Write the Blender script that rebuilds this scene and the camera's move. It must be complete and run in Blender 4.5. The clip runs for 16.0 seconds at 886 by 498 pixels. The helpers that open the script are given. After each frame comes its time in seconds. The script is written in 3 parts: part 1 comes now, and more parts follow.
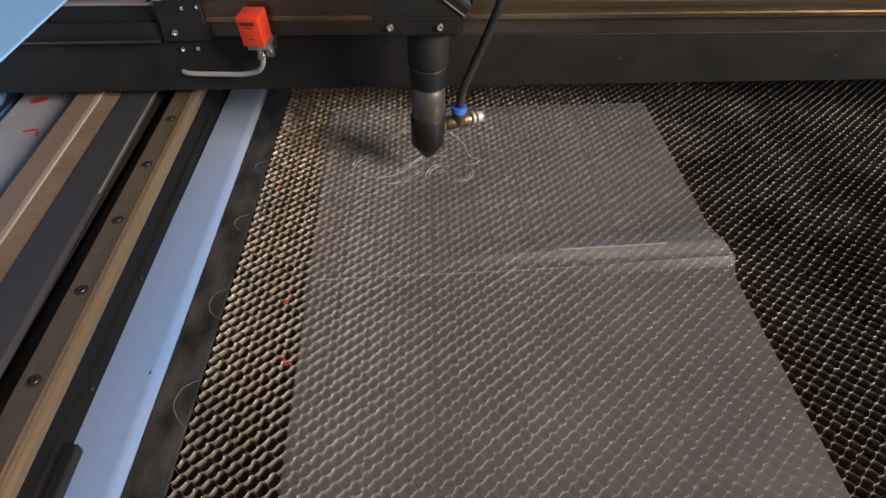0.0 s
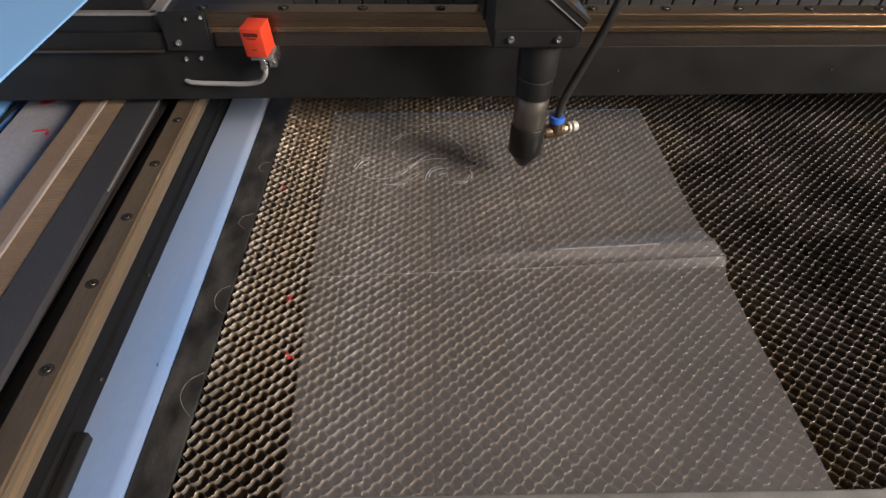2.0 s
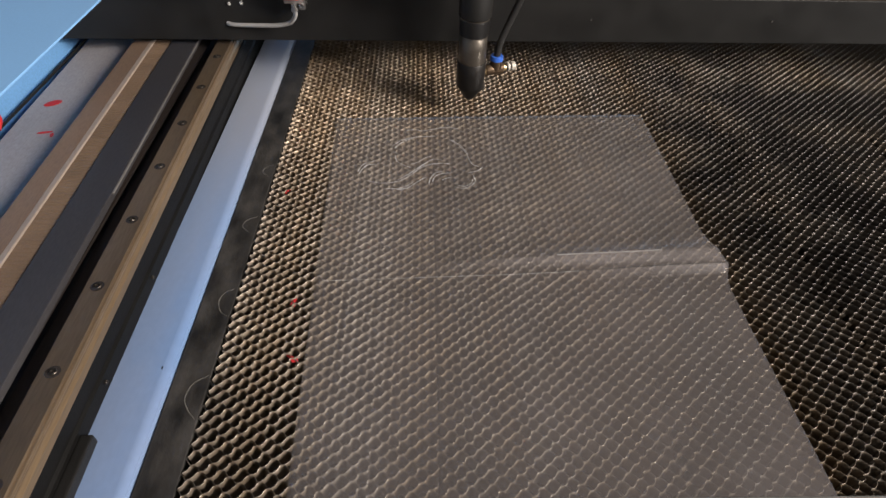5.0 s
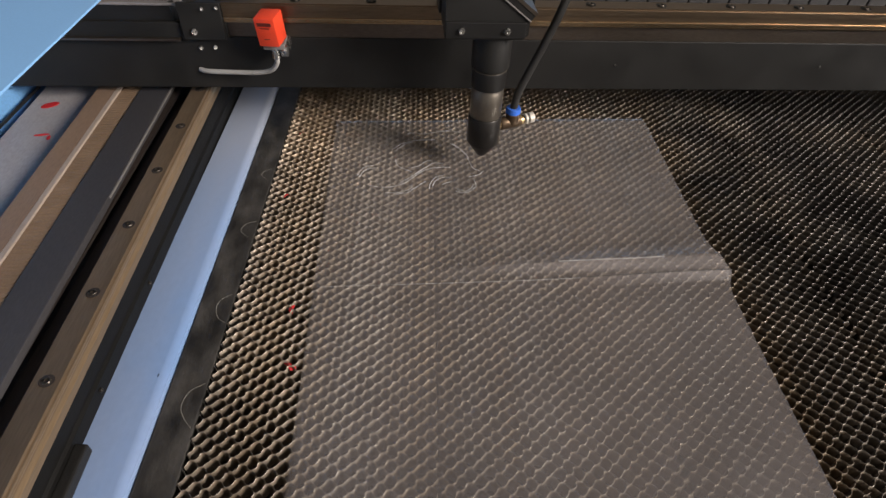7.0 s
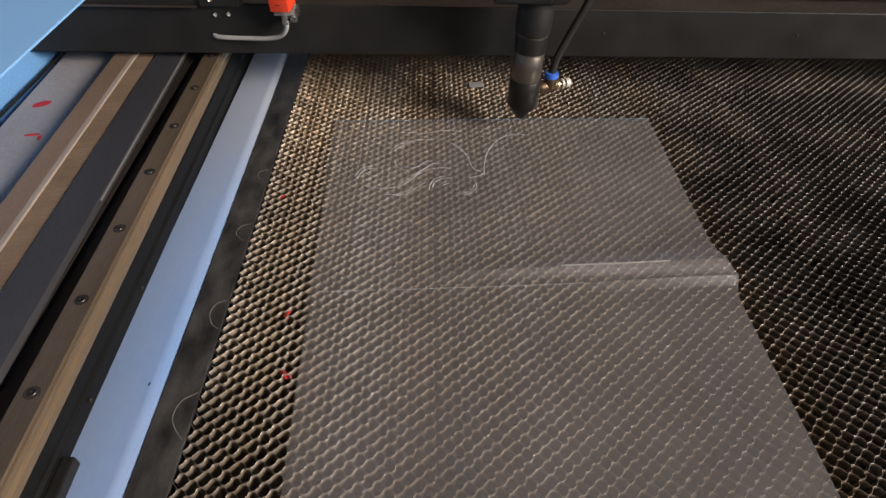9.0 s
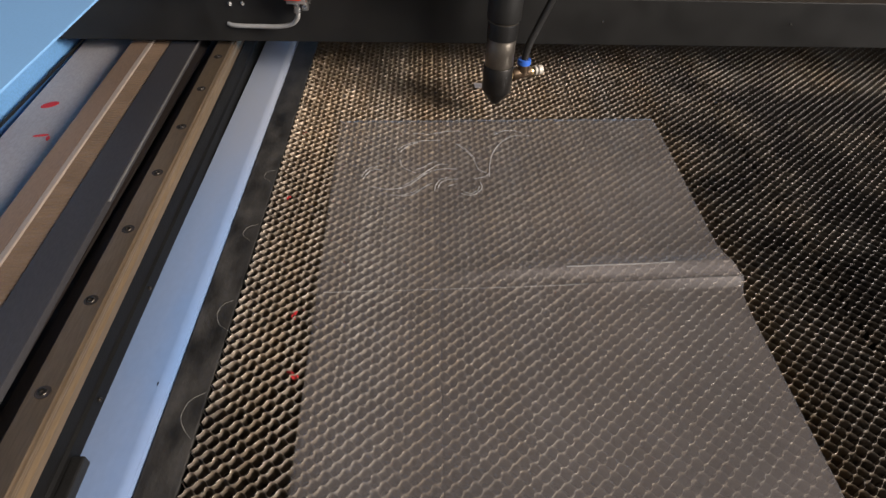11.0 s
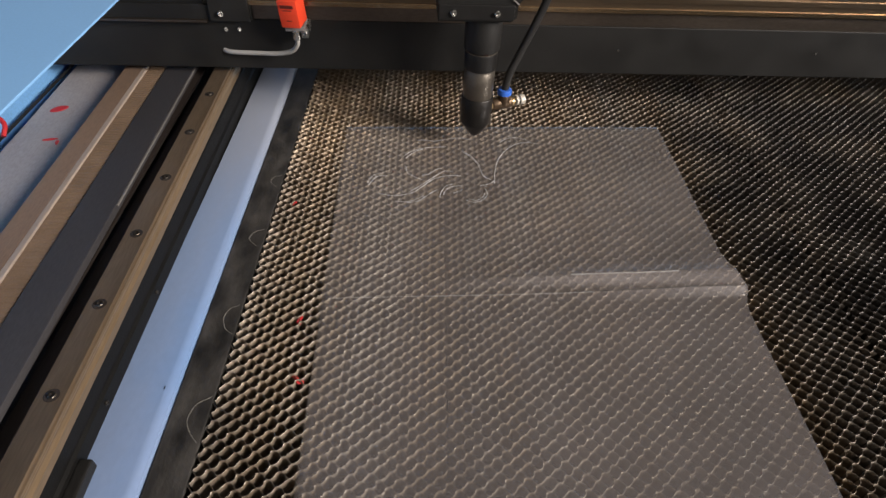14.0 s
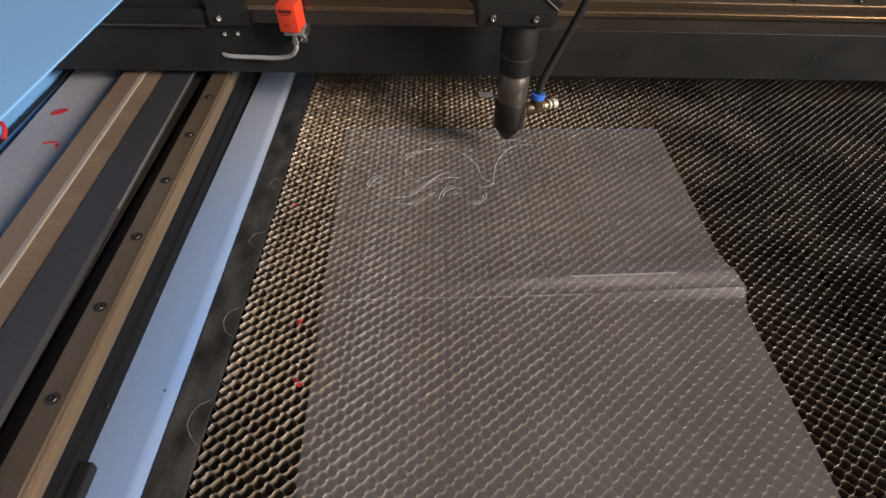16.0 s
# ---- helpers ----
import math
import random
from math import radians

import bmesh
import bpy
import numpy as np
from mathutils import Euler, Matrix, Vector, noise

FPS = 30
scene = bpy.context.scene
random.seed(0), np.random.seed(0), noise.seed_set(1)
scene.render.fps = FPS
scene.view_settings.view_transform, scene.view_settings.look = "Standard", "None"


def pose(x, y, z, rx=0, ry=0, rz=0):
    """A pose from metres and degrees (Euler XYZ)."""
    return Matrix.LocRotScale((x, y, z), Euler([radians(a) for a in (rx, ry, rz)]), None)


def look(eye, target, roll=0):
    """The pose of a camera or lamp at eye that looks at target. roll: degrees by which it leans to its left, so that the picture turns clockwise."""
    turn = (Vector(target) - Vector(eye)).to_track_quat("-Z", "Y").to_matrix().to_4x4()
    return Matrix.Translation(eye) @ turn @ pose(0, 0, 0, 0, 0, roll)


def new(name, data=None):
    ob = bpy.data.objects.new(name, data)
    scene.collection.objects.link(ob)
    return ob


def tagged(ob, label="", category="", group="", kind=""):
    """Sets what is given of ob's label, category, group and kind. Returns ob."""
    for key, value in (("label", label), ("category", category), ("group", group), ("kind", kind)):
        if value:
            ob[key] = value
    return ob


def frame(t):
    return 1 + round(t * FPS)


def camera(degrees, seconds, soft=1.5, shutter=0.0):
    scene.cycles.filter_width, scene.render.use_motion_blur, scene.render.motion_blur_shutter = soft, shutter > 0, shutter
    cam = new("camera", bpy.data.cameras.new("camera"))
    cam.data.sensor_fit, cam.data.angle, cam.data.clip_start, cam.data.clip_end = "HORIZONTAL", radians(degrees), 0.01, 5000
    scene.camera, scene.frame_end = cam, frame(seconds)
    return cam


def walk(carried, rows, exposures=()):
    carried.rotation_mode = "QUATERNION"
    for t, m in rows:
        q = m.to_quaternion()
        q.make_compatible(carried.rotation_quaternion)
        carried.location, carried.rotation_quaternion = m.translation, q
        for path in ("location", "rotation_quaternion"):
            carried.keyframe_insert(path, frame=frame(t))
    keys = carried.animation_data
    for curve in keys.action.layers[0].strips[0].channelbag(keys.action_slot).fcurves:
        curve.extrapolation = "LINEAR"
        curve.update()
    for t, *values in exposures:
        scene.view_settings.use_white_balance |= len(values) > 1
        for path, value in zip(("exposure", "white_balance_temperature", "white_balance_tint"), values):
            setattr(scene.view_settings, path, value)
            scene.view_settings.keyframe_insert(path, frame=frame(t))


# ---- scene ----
CAMERA_PATH = [
    (0, (0.1635, -0.4448, 0.3015), (0.1993, 0.2653, -0.4018), 1.71),
    (0.5, (0.1640, -0.4464, 0.3020), (0.1998, 0.2654, -0.3995), 1.76),
    (1, (0.1634, -0.4487, 0.3034), (0.2004, 0.2638, -0.3973), 1.95),
    (1.5, (0.1623, -0.4527, 0.3047), (0.2008, 0.2615, -0.3942), 2.07),
    (2, (0.1619, -0.4566, 0.3059), (0.2017, 0.2608, -0.3898), 2.28),
    (2.5, (0.1611, -0.4550, 0.3056), (0.2050, 0.2621, -0.3900), 2.61),
    (3, (0.1615, -0.4563, 0.3068), (0.2041, 0.2626, -0.3871), 2.61),
    (3.5, (0.1597, -0.4577, 0.3073), (0.2027, 0.2626, -0.3849), 2.70),
    (4, (0.1585, -0.4575, 0.3072), (0.2019, 0.2638, -0.3840), 2.76),
    (6.5, (0.1566, -0.4536, 0.3079), (0.2005, 0.2678, -0.3831), 3.08),
    (7, (0.1574, -0.4505, 0.3078), (0.2011, 0.2701, -0.3841), 3.13),
    (7.5, (0.1557, -0.4476, 0.3072), (0.1996, 0.2713, -0.3865), 3.18),
    (8, (0.1566, -0.4445, 0.3061), (0.2002, 0.2750, -0.3871), 2.98),
    (8.5, (0.1594, -0.4393, 0.3058), (0.2035, 0.2777, -0.3899), 3.15),
    (9, (0.1588, -0.4387, 0.3048), (0.2006, 0.2767, -0.3927), 3.13),
    (11.5, (0.1560, -0.4389, 0.3078), (0.1912, 0.2745, -0.3921), 3.00),
    (12, (0.1556, -0.4383, 0.3086), (0.1884, 0.2740, -0.3926), 3.04),
    (12.5, (0.1553, -0.4386, 0.3091), (0.1881, 0.2758, -0.3898), 3.14),
    (13, (0.1550, -0.4393, 0.3095), (0.1884, 0.2785, -0.3860), 3.30),
    (13.5, (0.1543, -0.4396, 0.3097), (0.1882, 0.2785, -0.3854), 3.34),
    (14, (0.1539, -0.4392, 0.3096), (0.1876, 0.2803, -0.3840), 3.30),
    (14.5, (0.1538, -0.4399, 0.3108), (0.1880, 0.2802, -0.3823), 3.21),
    (15, (0.1545, -0.4403, 0.3113), (0.1889, 0.2806, -0.3808), 3.24),
    (15.5, (0.1540, -0.4402, 0.3111), (0.1886, 0.2807, -0.3811), 3.27),
    (16, (0.1539, -0.4392, 0.3112), (0.1884, 0.2810, -0.3817), 3.23),
]
# seconds, travel of the gantry along the rails, place of the head's axis along x, y
GANTRY_PATH = [
    (0, -0.0281, 0.1686, -0.0462),
    (0.5, -0.0174, 0.1904, -0.0346),
    (1, -0.0360, 0.2032, -0.0527),
    (1.5, -0.0367, 0.1867, -0.0541),
    (2, -0.0390, 0.2491, -0.0539),
    (2.5, -0.0478, 0.2992, -0.0606),
    (3, 0.0169, 0.2488, 0.0020),
    (3.5, 0.0593, 0.2212, 0.0433),
    (4, 0.0861, 0.2140, 0.0698),
    (6.5, 0.0224, 0.2056, 0.0058),
    (7, -0.0089, 0.2122, -0.0252),
    (7.5, 0.0009, 0.2154, -0.0153),
    (8, 0.0322, 0.2253, 0.0164),
    (8.5, 0.0482, 0.2470, 0.0333),
    (9, 0.0517, 0.2522, 0.0369),
    (11.5, 0.0819, 0.2164, 0.0657),
    (12, 0.0758, 0.2101, 0.0594),
    (12.5, 0.0517, 0.2020, 0.0349),
    (13, 0.0555, 0.1764, 0.0377),
    (13.5, 0.0477, 0.1730, 0.0298),
    (14, 0.0366, 0.1978, 0.0197),
    (14.5, 0.0076, 0.2088, -0.0089),
    (15, -0.0205, 0.2132, -0.0369),
    (15.5, 0.0047, 0.2178, -0.0114),
    (16, 0.0333, 0.2284, 0.0176),
]
WINDOW_W, FILL_W = 124, 28            # watts through the window and of the added fill
FILM_VEIL = (0.066, 0.096)           # share of light that the film scatters
SOOT_SHADE = 0.88

cam = camera(74.9, 16.0, soft=1.5)
walk(cam, [(t, look(e, a, r)) for t, e, a, r in CAMERA_PATH])

# ---- light: a window in the workshop wall, an added unseen fill for the blue cover ----
world = bpy.data.worlds.new("workshop_sky")
scene.world = world
world.use_nodes = True
wn = world.node_tree.nodes
sky = wn.new("ShaderNodeTexSky")
sky.sky_type, sky.sun_disc, sky.sun_elevation, sky.sun_rotation = "NISHITA", False, radians(40), radians(100)
world.node_tree.links.new(sky.outputs["Color"], wn["Background"].inputs["Color"])
wn["Background"].inputs["Strength"].default_value = 0.08


def area_lamp(name, place, aim, wide, high, watts, colour):
    data = bpy.data.lights.new(name, "AREA")
    data.shape, data.size, data.size_y, data.energy, data.color = "RECTANGLE", wide, high, watts, colour
    ob = new(name, data)
    ob.matrix_world = look(place, aim)
    return ob


area_lamp("window_light", (2.37, -1.30, 1.32), (0.2, 0.0, 0.0), 1.15, 0.9, WINDOW_W, (1.0, 0.918, 0.845))
# unseen fill lamp, added to brighten the cover's top
area_lamp("cover_fill", (-2.56, -0.3, 0.5), (0.0, -0.3, 0.5), 1.4, 1.9, FILL_W, (0.88, 0.94, 1.0))


# ---- materials ----
def material(name, colour, rough=0.5, metal=0.0, vary=0.25, size=60.0, fine=900.0, bump=0.1, second=None, spots=0.0,
             stretch=(1, 1, 1), each=0.0, spec=0.5, rough_vary=0.12, grain=0.35):
    """Procedural surface: blotches at one scale, grain at a finer one, relief from both."""
    m = bpy.data.materials.new(name)
    m.use_nodes = True
    n, l = m.node_tree.nodes, m.node_tree.links
    b = n["Principled BSDF"]
    tc, mp = n.new("ShaderNodeTexCoord"), n.new("ShaderNodeMapping")
    mp.inputs["Scale"].default_value = stretch
    l.new(tc.outputs["Object"], mp.inputs["Vector"])
    big, small = n.new("ShaderNodeTexNoise"), n.new("ShaderNodeTexNoise")
    for node, s, d in ((big, size, 5), (small, fine, 3)):
        node.inputs["Scale"].default_value, node.inputs["Detail"].default_value = s, d
        l.new(mp.outputs["Vector"], node.inputs["Vector"])
    ramp = n.new("ShaderNodeValToRGB")
    other = second or tuple(c * (1 - vary) for c in colour)
    ramp.color_ramp.elements[0].position, ramp.color_ramp.elements[1].position = 0.32, 0.68
    ramp.color_ramp.elements[0].color, ramp.color_ramp.elements[1].color = (*other, 1), (*colour, 1)
    l.new(big.outputs["Fac"], ramp.inputs["Fac"])
    grained = n.new("ShaderNodeMix")
    grained.data_type, grained.blend_type = "RGBA", "MULTIPLY"
    grained.inputs["Factor"].default_value = grain
    l.new(ramp.outputs["Color"], grained.inputs[6])
    gr = n.new("ShaderNodeValToRGB")
    gr.color_ramp.elements[0].position, gr.color_ramp.elements[1].position = 0.3, 0.7
    gr.color_ramp.elements[0].color = (0.45, 0.45, 0.45, 1)
    l.new(small.outputs["Fac"], gr.inputs["Fac"])
    l.new(gr.outputs["Color"], grained.inputs[7])
    last = grained.outputs[2]
    if each:
        info, hue = n.new("ShaderNodeObjectInfo"), n.new("ShaderNodeHueSaturation")
        span = n.new("ShaderNodeMapRange")
        span.inputs["To Min"].default_value, span.inputs["To Max"].default_value = 1 - each, 1 + each
        l.new(info.outputs["Random"], span.inputs["Value"])
        l.new(span.outputs["Result"], hue.inputs["Value"])
        l.new(last, hue.inputs["Color"])
        last = hue.outputs["Color"]
    l.new(last, b.inputs["Base Color"])
    rr = n.new("ShaderNodeMapRange")
    rr.inputs["To Min"].default_value, rr.inputs["To Max"].default_value = max(0.03, rough - rough_vary), min(1, rough + rough_vary)
    l.new(big.outputs["Fac"], rr.inputs["Value"])
    l.new(rr.outputs["Result"], b.inputs["Roughness"])
    b.inputs["Metallic"].default_value = metal
    b.inputs["Specular IOR Level"].default_value = spec
    if bump:
        bp = n.new("ShaderNodeBump")
        bp.inputs["Strength"].default_value, bp.inputs["Distance"].default_value = bump, 0.0006
        l.new(small.outputs["Fac"], bp.inputs["Height"])
        l.new(bp.outputs["Normal"], b.inputs["Normal"])
    return m


def glow(name, colour, strength):
    m = bpy.data.materials.new(name)
    m.use_nodes = True
    b = m.node_tree.nodes["Principled BSDF"]
    b.inputs["Base Color"].default_value = (*colour, 1)
    b.inputs["Emission Color"].default_value = (*colour, 1)
    b.inputs["Emission Strength"].default_value = strength
    return m


def film_material():
    """Frosted plastic film: part of the light passes straight, the rest is a milky sheen."""
    m = bpy.data.materials.new("frosted_film")
    m.use_nodes = True
    n, l = m.node_tree.nodes, m.node_tree.links
    b, out = n["Principled BSDF"], n["Material Output"]
    b.inputs["Base Color"].default_value = (0.655, 0.585, 0.58, 1)
    b.inputs["Roughness"].default_value = 0.42
    tc = n.new("ShaderNodeTexCoord")
    cloud, scuff = n.new("ShaderNodeTexNoise"), n.new("ShaderNodeTexNoise")
    cloud.inputs["Scale"].default_value, cloud.inputs["Detail"].default_value = 9, 4
    scuff.inputs["Scale"].default_value, scuff.inputs["Detail"].default_value = 700, 2
    l.new(tc.outputs["Object"], cloud.inputs["Vector"])
    l.new(tc.outputs["Object"], scuff.inputs["Vector"])
    bp = n.new("ShaderNodeBump")
    bp.inputs["Strength"].default_value, bp.inputs["Distance"].default_value = 0.15, 0.0004
    l.new(scuff.outputs["Fac"], bp.inputs["Height"])
    l.new(bp.outputs["Normal"], b.inputs["Normal"])
    clear, mix, amount = n.new("ShaderNodeBsdfTransparent"), n.new("ShaderNodeMixShader"), n.new("ShaderNodeMapRange")
    clear.inputs["Color"].default_value = (0.97, 0.97, 0.96, 1)
    amount.inputs["From Min"].default_value, amount.inputs["From Max"].default_value = 0.3, 0.7
    amount.inputs["To Min"].default_value, amount.inputs["To Max"].default_value = FILM_VEIL
    l.new(cloud.outputs["Fac"], amount.inputs["Value"])
    # haze over the raised fold is painted in: the veil grows with height
    place, raised_haze, milky = n.new("ShaderNodeSeparateXYZ"), n.new("ShaderNodeMapRange"), n.new("ShaderNodeMath")
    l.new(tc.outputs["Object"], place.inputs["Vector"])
    raised_haze.inputs["From Min"].default_value, raised_haze.inputs["From Max"].default_value = 0.0015, 0.0045
    raised_haze.inputs["To Min"].default_value, raised_haze.inputs["To Max"].default_value = 0.0, 0.055
    l.new(place.outputs["Z"], raised_haze.inputs["Value"])
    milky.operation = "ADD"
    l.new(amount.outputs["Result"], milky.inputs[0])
    l.new(raised_haze.outputs["Result"], milky.inputs[1])
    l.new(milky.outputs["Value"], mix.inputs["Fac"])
    l.new(clear.outputs["BSDF"], mix.inputs[1])
    l.new(b.outputs["BSDF"], mix.inputs[2])
    sheen, edge, top = n.new("ShaderNodeBsdfGlossy"), n.new("ShaderNodeLayerWeight"), n.new("ShaderNodeMixShader")
    curve, share = n.new("ShaderNodeMath"), n.new("ShaderNodeMath")
    curve.operation, share.operation = "POWER", "MULTIPLY_ADD"
    curve.inputs[1].default_value, share.inputs[1].default_value, share.inputs[2].default_value = 3.0, 0.22, 0.012
    sheen.inputs["Roughness"].default_value = 0.30
    sheen.inputs["Color"].default_value = (0.86, 0.88, 0.92, 1)
    l.new(bp.outputs["Normal"], sheen.inputs["Normal"])
    l.new(edge.outputs["Facing"], curve.inputs[0])
    l.new(curve.outputs["Value"], share.inputs[0])
    l.new(share.outputs["Value"], top.inputs["Fac"])
    l.new(mix.outputs["Shader"], top.inputs[1])
    l.new(sheen.outputs["BSDF"], top.inputs[2])
    l.new(top.outputs["Shader"], out.inputs["Surface"])
    return m


def etch_glint_material():
    """Whitish, unevenly see-through film for engraved lines, and for a painted highlight on the fold."""
    m = material("etch_and_glint_film", (0.74, 0.72, 0.71), 0.6, 0, 0.2, 300, 1500, 0.2)
    n, l = m.node_tree.nodes, m.node_tree.links
    b, out = n["Principled BSDF"], n["Material Output"]
    tc, spots, amount = n.new("ShaderNodeTexCoord"), n.new("ShaderNodeTexNoise"), n.new("ShaderNodeMapRange")
    clear, mix = n.new("ShaderNodeBsdfTransparent"), n.new("ShaderNodeMixShader")
    spots.inputs["Scale"].default_value = 160
    amount.inputs["From Min"].default_value, amount.inputs["From Max"].default_value = 0.3, 0.7
    amount.inputs["To Min"].default_value, amount.inputs["To Max"].default_value = 0.38, 0.88
    l.new(tc.outputs["Object"], spots.inputs["Vector"])
    l.new(spots.outputs["Fac"], amount.inputs["Value"])
    l.new(amount.outputs["Result"], mix.inputs["Fac"])
    l.new(clear.outputs["BSDF"], mix.inputs[1])
    l.new(b.outputs["BSDF"], mix.inputs[2])
    l.new(mix.outputs["Shader"], out.inputs["Surface"])
    return m


def honeycomb_material(name, base, metal, amber, dark_scale=1.0, start=0.34, each=0.15):
    """Aluminium foil: amber residue on the walls, soot patches over the bed, painted shade."""
    m = material(name, base, 0.36, metal, 0.3, 18, 700, 0.4, second=amber, each=each)
    n, l = m.node_tree.nodes, m.node_tree.links
    b = n["Principled BSDF"]
    geo, soot = n.new("ShaderNodeNewGeometry"), n.new("ShaderNodeTexNoise")
    soot.inputs["Scale"].default_value, soot.inputs["Detail"].default_value = 7.0, 4
    l.new(geo.outputs["Position"], soot.inputs["Vector"])
    # one burnt spot on the bare bed, beside the film
    away, near = n.new("ShaderNodeVectorMath"), n.new("ShaderNodeMapRange")
    squash = n.new("ShaderNodeVectorMath")
    away.operation, squash.operation = "DISTANCE", "MULTIPLY"
    squash.inputs[1].default_value = (0.65, 1.5, 0.0)
    l.new(geo.outputs["Position"], squash.inputs[0])
    l.new(squash.outputs["Vector"], away.inputs[0])
    away.inputs[1].default_value = (0.278, -0.053, 0.0)
    near.inputs["From Min"].default_value, near.inputs["From Max"].default_value = 0.014, 0.05
    near.inputs["To Min"].default_value, near.inputs["To Max"].default_value = 0.985, 0.0
    l.new(away.outputs["Value"], near.inputs["Value"])
    # darker with x: soot, and the dimness of unlit walls put into the colour
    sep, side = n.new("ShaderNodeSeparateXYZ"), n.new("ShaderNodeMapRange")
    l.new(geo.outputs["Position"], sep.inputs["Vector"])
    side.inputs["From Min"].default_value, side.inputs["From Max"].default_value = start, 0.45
    side.inputs["To Min"].default_value, side.inputs["To Max"].default_value = 0.0, SOOT_SHADE * dark_scale
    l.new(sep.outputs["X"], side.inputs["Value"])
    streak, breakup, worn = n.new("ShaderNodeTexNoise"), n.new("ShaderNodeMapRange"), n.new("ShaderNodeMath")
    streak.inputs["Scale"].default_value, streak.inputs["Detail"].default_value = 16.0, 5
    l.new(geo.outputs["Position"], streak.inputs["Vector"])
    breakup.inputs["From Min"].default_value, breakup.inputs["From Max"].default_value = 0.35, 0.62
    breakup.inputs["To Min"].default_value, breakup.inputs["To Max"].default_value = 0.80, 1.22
    l.new(streak.outputs["Fac"], breakup.inputs["Value"])
    worn.operation = "MULTIPLY"
    # this darkening eases towards the bed's far and near ends
    far, eased = n.new("ShaderNodeMapRange"), n.new("ShaderNodeMath")
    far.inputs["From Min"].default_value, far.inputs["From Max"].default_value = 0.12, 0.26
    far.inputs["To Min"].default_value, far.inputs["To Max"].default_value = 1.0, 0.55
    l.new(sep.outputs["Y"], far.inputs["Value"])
    eased.operation = "MULTIPLY"
    l.new(side.outputs["Result"], eased.inputs[0])
    l.new(far.outputs["Result"], eased.inputs[1])
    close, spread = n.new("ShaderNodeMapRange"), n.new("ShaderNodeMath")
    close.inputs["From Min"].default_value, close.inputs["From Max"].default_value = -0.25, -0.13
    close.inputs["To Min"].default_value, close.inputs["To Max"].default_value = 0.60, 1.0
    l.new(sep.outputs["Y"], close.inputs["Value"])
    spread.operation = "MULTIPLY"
    l.new(eased.outputs["Value"], spread.inputs[0])
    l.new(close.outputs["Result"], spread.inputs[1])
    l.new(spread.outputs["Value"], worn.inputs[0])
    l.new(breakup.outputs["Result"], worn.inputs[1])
    patch = n.new("ShaderNodeMapRange")
    patch.inputs["From Min"].default_value, patch.inputs["From Max"].default_value = 0.42, 0.70
    patch.inputs["To Max"].default_value = 0.55 * dark_scale
    l.new(soot.outputs["Fac"], patch.inputs["Value"])
    add1, add2 = n.new("ShaderNodeMath"), n.new("ShaderNodeMath")
    add1.operation, add2.operation, add2.use_clamp = "MAXIMUM", "MAXIMUM", True
    l.new(near.outputs["Result"], add1.inputs[0])
    l.new(worn.outputs["Value"], add1.inputs[1])
    l.new(add1.outputs["Value"], add2.inputs[0])
    l.new(patch.outputs["Result"], add2.inputs[1])
    old = b.inputs["Base Color"].links[0].from_socket
    # amber tint and the gantry's shade, put into the colour towards far y
    far_shade, far_shaded = n.new("ShaderNodeMapRange"), n.new("ShaderNodeMix")
    far_shade.inputs["From Min"].default_value, far_shade.inputs["From Max"].default_value = -0.16, 0.10
    far_shade.inputs["To Min"].default_value, far_shade.inputs["To Max"].default_value = 0.0, 0.85
    l.new(sep.outputs["Y"], far_shade.inputs["Value"])
    far_shaded.data_type, far_shaded.blend_type = "RGBA", "MULTIPLY"
    far_shaded.inputs[7].default_value = (0.66, 0.57, 0.44, 1)
    fewer, tinted = n.new("ShaderNodeMapRange"), n.new("ShaderNodeMath")
    fewer.inputs["From Min"].default_value, fewer.inputs["From Max"].default_value = 0.12, 0.42
    fewer.inputs["To Min"].default_value, fewer.inputs["To Max"].default_value = 1.0, 0.35
    l.new(sep.outputs["X"], fewer.inputs["Value"])
    tinted.operation = "MULTIPLY"
    l.new(far_shade.outputs["Result"], tinted.inputs[0])
    l.new(fewer.outputs["Result"], tinted.inputs[1])
    l.new(tinted.outputs["Value"], far_shaded.inputs["Factor"])
    l.new(old, far_shaded.inputs[6])
    old = far_shaded.outputs[2]
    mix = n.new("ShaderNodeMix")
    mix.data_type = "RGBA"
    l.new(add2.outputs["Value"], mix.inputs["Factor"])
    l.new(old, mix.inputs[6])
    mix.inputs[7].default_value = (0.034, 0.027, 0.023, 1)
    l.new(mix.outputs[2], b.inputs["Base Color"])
    return m


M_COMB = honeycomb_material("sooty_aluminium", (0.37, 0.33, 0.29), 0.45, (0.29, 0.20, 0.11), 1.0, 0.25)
M_COMBTOP = honeycomb_material("bright_rim_aluminium", (0.44, 0.41, 0.375), 0.20, (0.32, 0.235, 0.15), 1.07, 0.09)
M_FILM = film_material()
M_FROST = etch_glint_material()
M_ETCH = material("etched_white", (0.75, 0.73, 0.70), 0.6, 0, 0.3, 300, 1500, 0.2)
M_BLACK = material("black_powder_coat", (0.020, 0.019, 0.018), 0.5, 0, 0.3, 30, 1200, 0.3, spec=0.35)
M_BLACK2 = material("black_anodised", (0.019, 0.018, 0.0175), 0.40, 0.1, 0.3, 40, 1500, 0.15, spec=0.4)
M_PROFILE = material("dull_black_profile", (0.010, 0.0095, 0.009), 0.55, 0, 0.3, 30, 1200, 0.2, spec=0.15)
M_WORN = material("worn_plate_edge", (0.28, 0.26, 0.245), 0.5, 0.1, 0.4, 30, 900, 0.1, second=(0.09, 0.08, 0.075), stretch=(1, 0.12, 1))
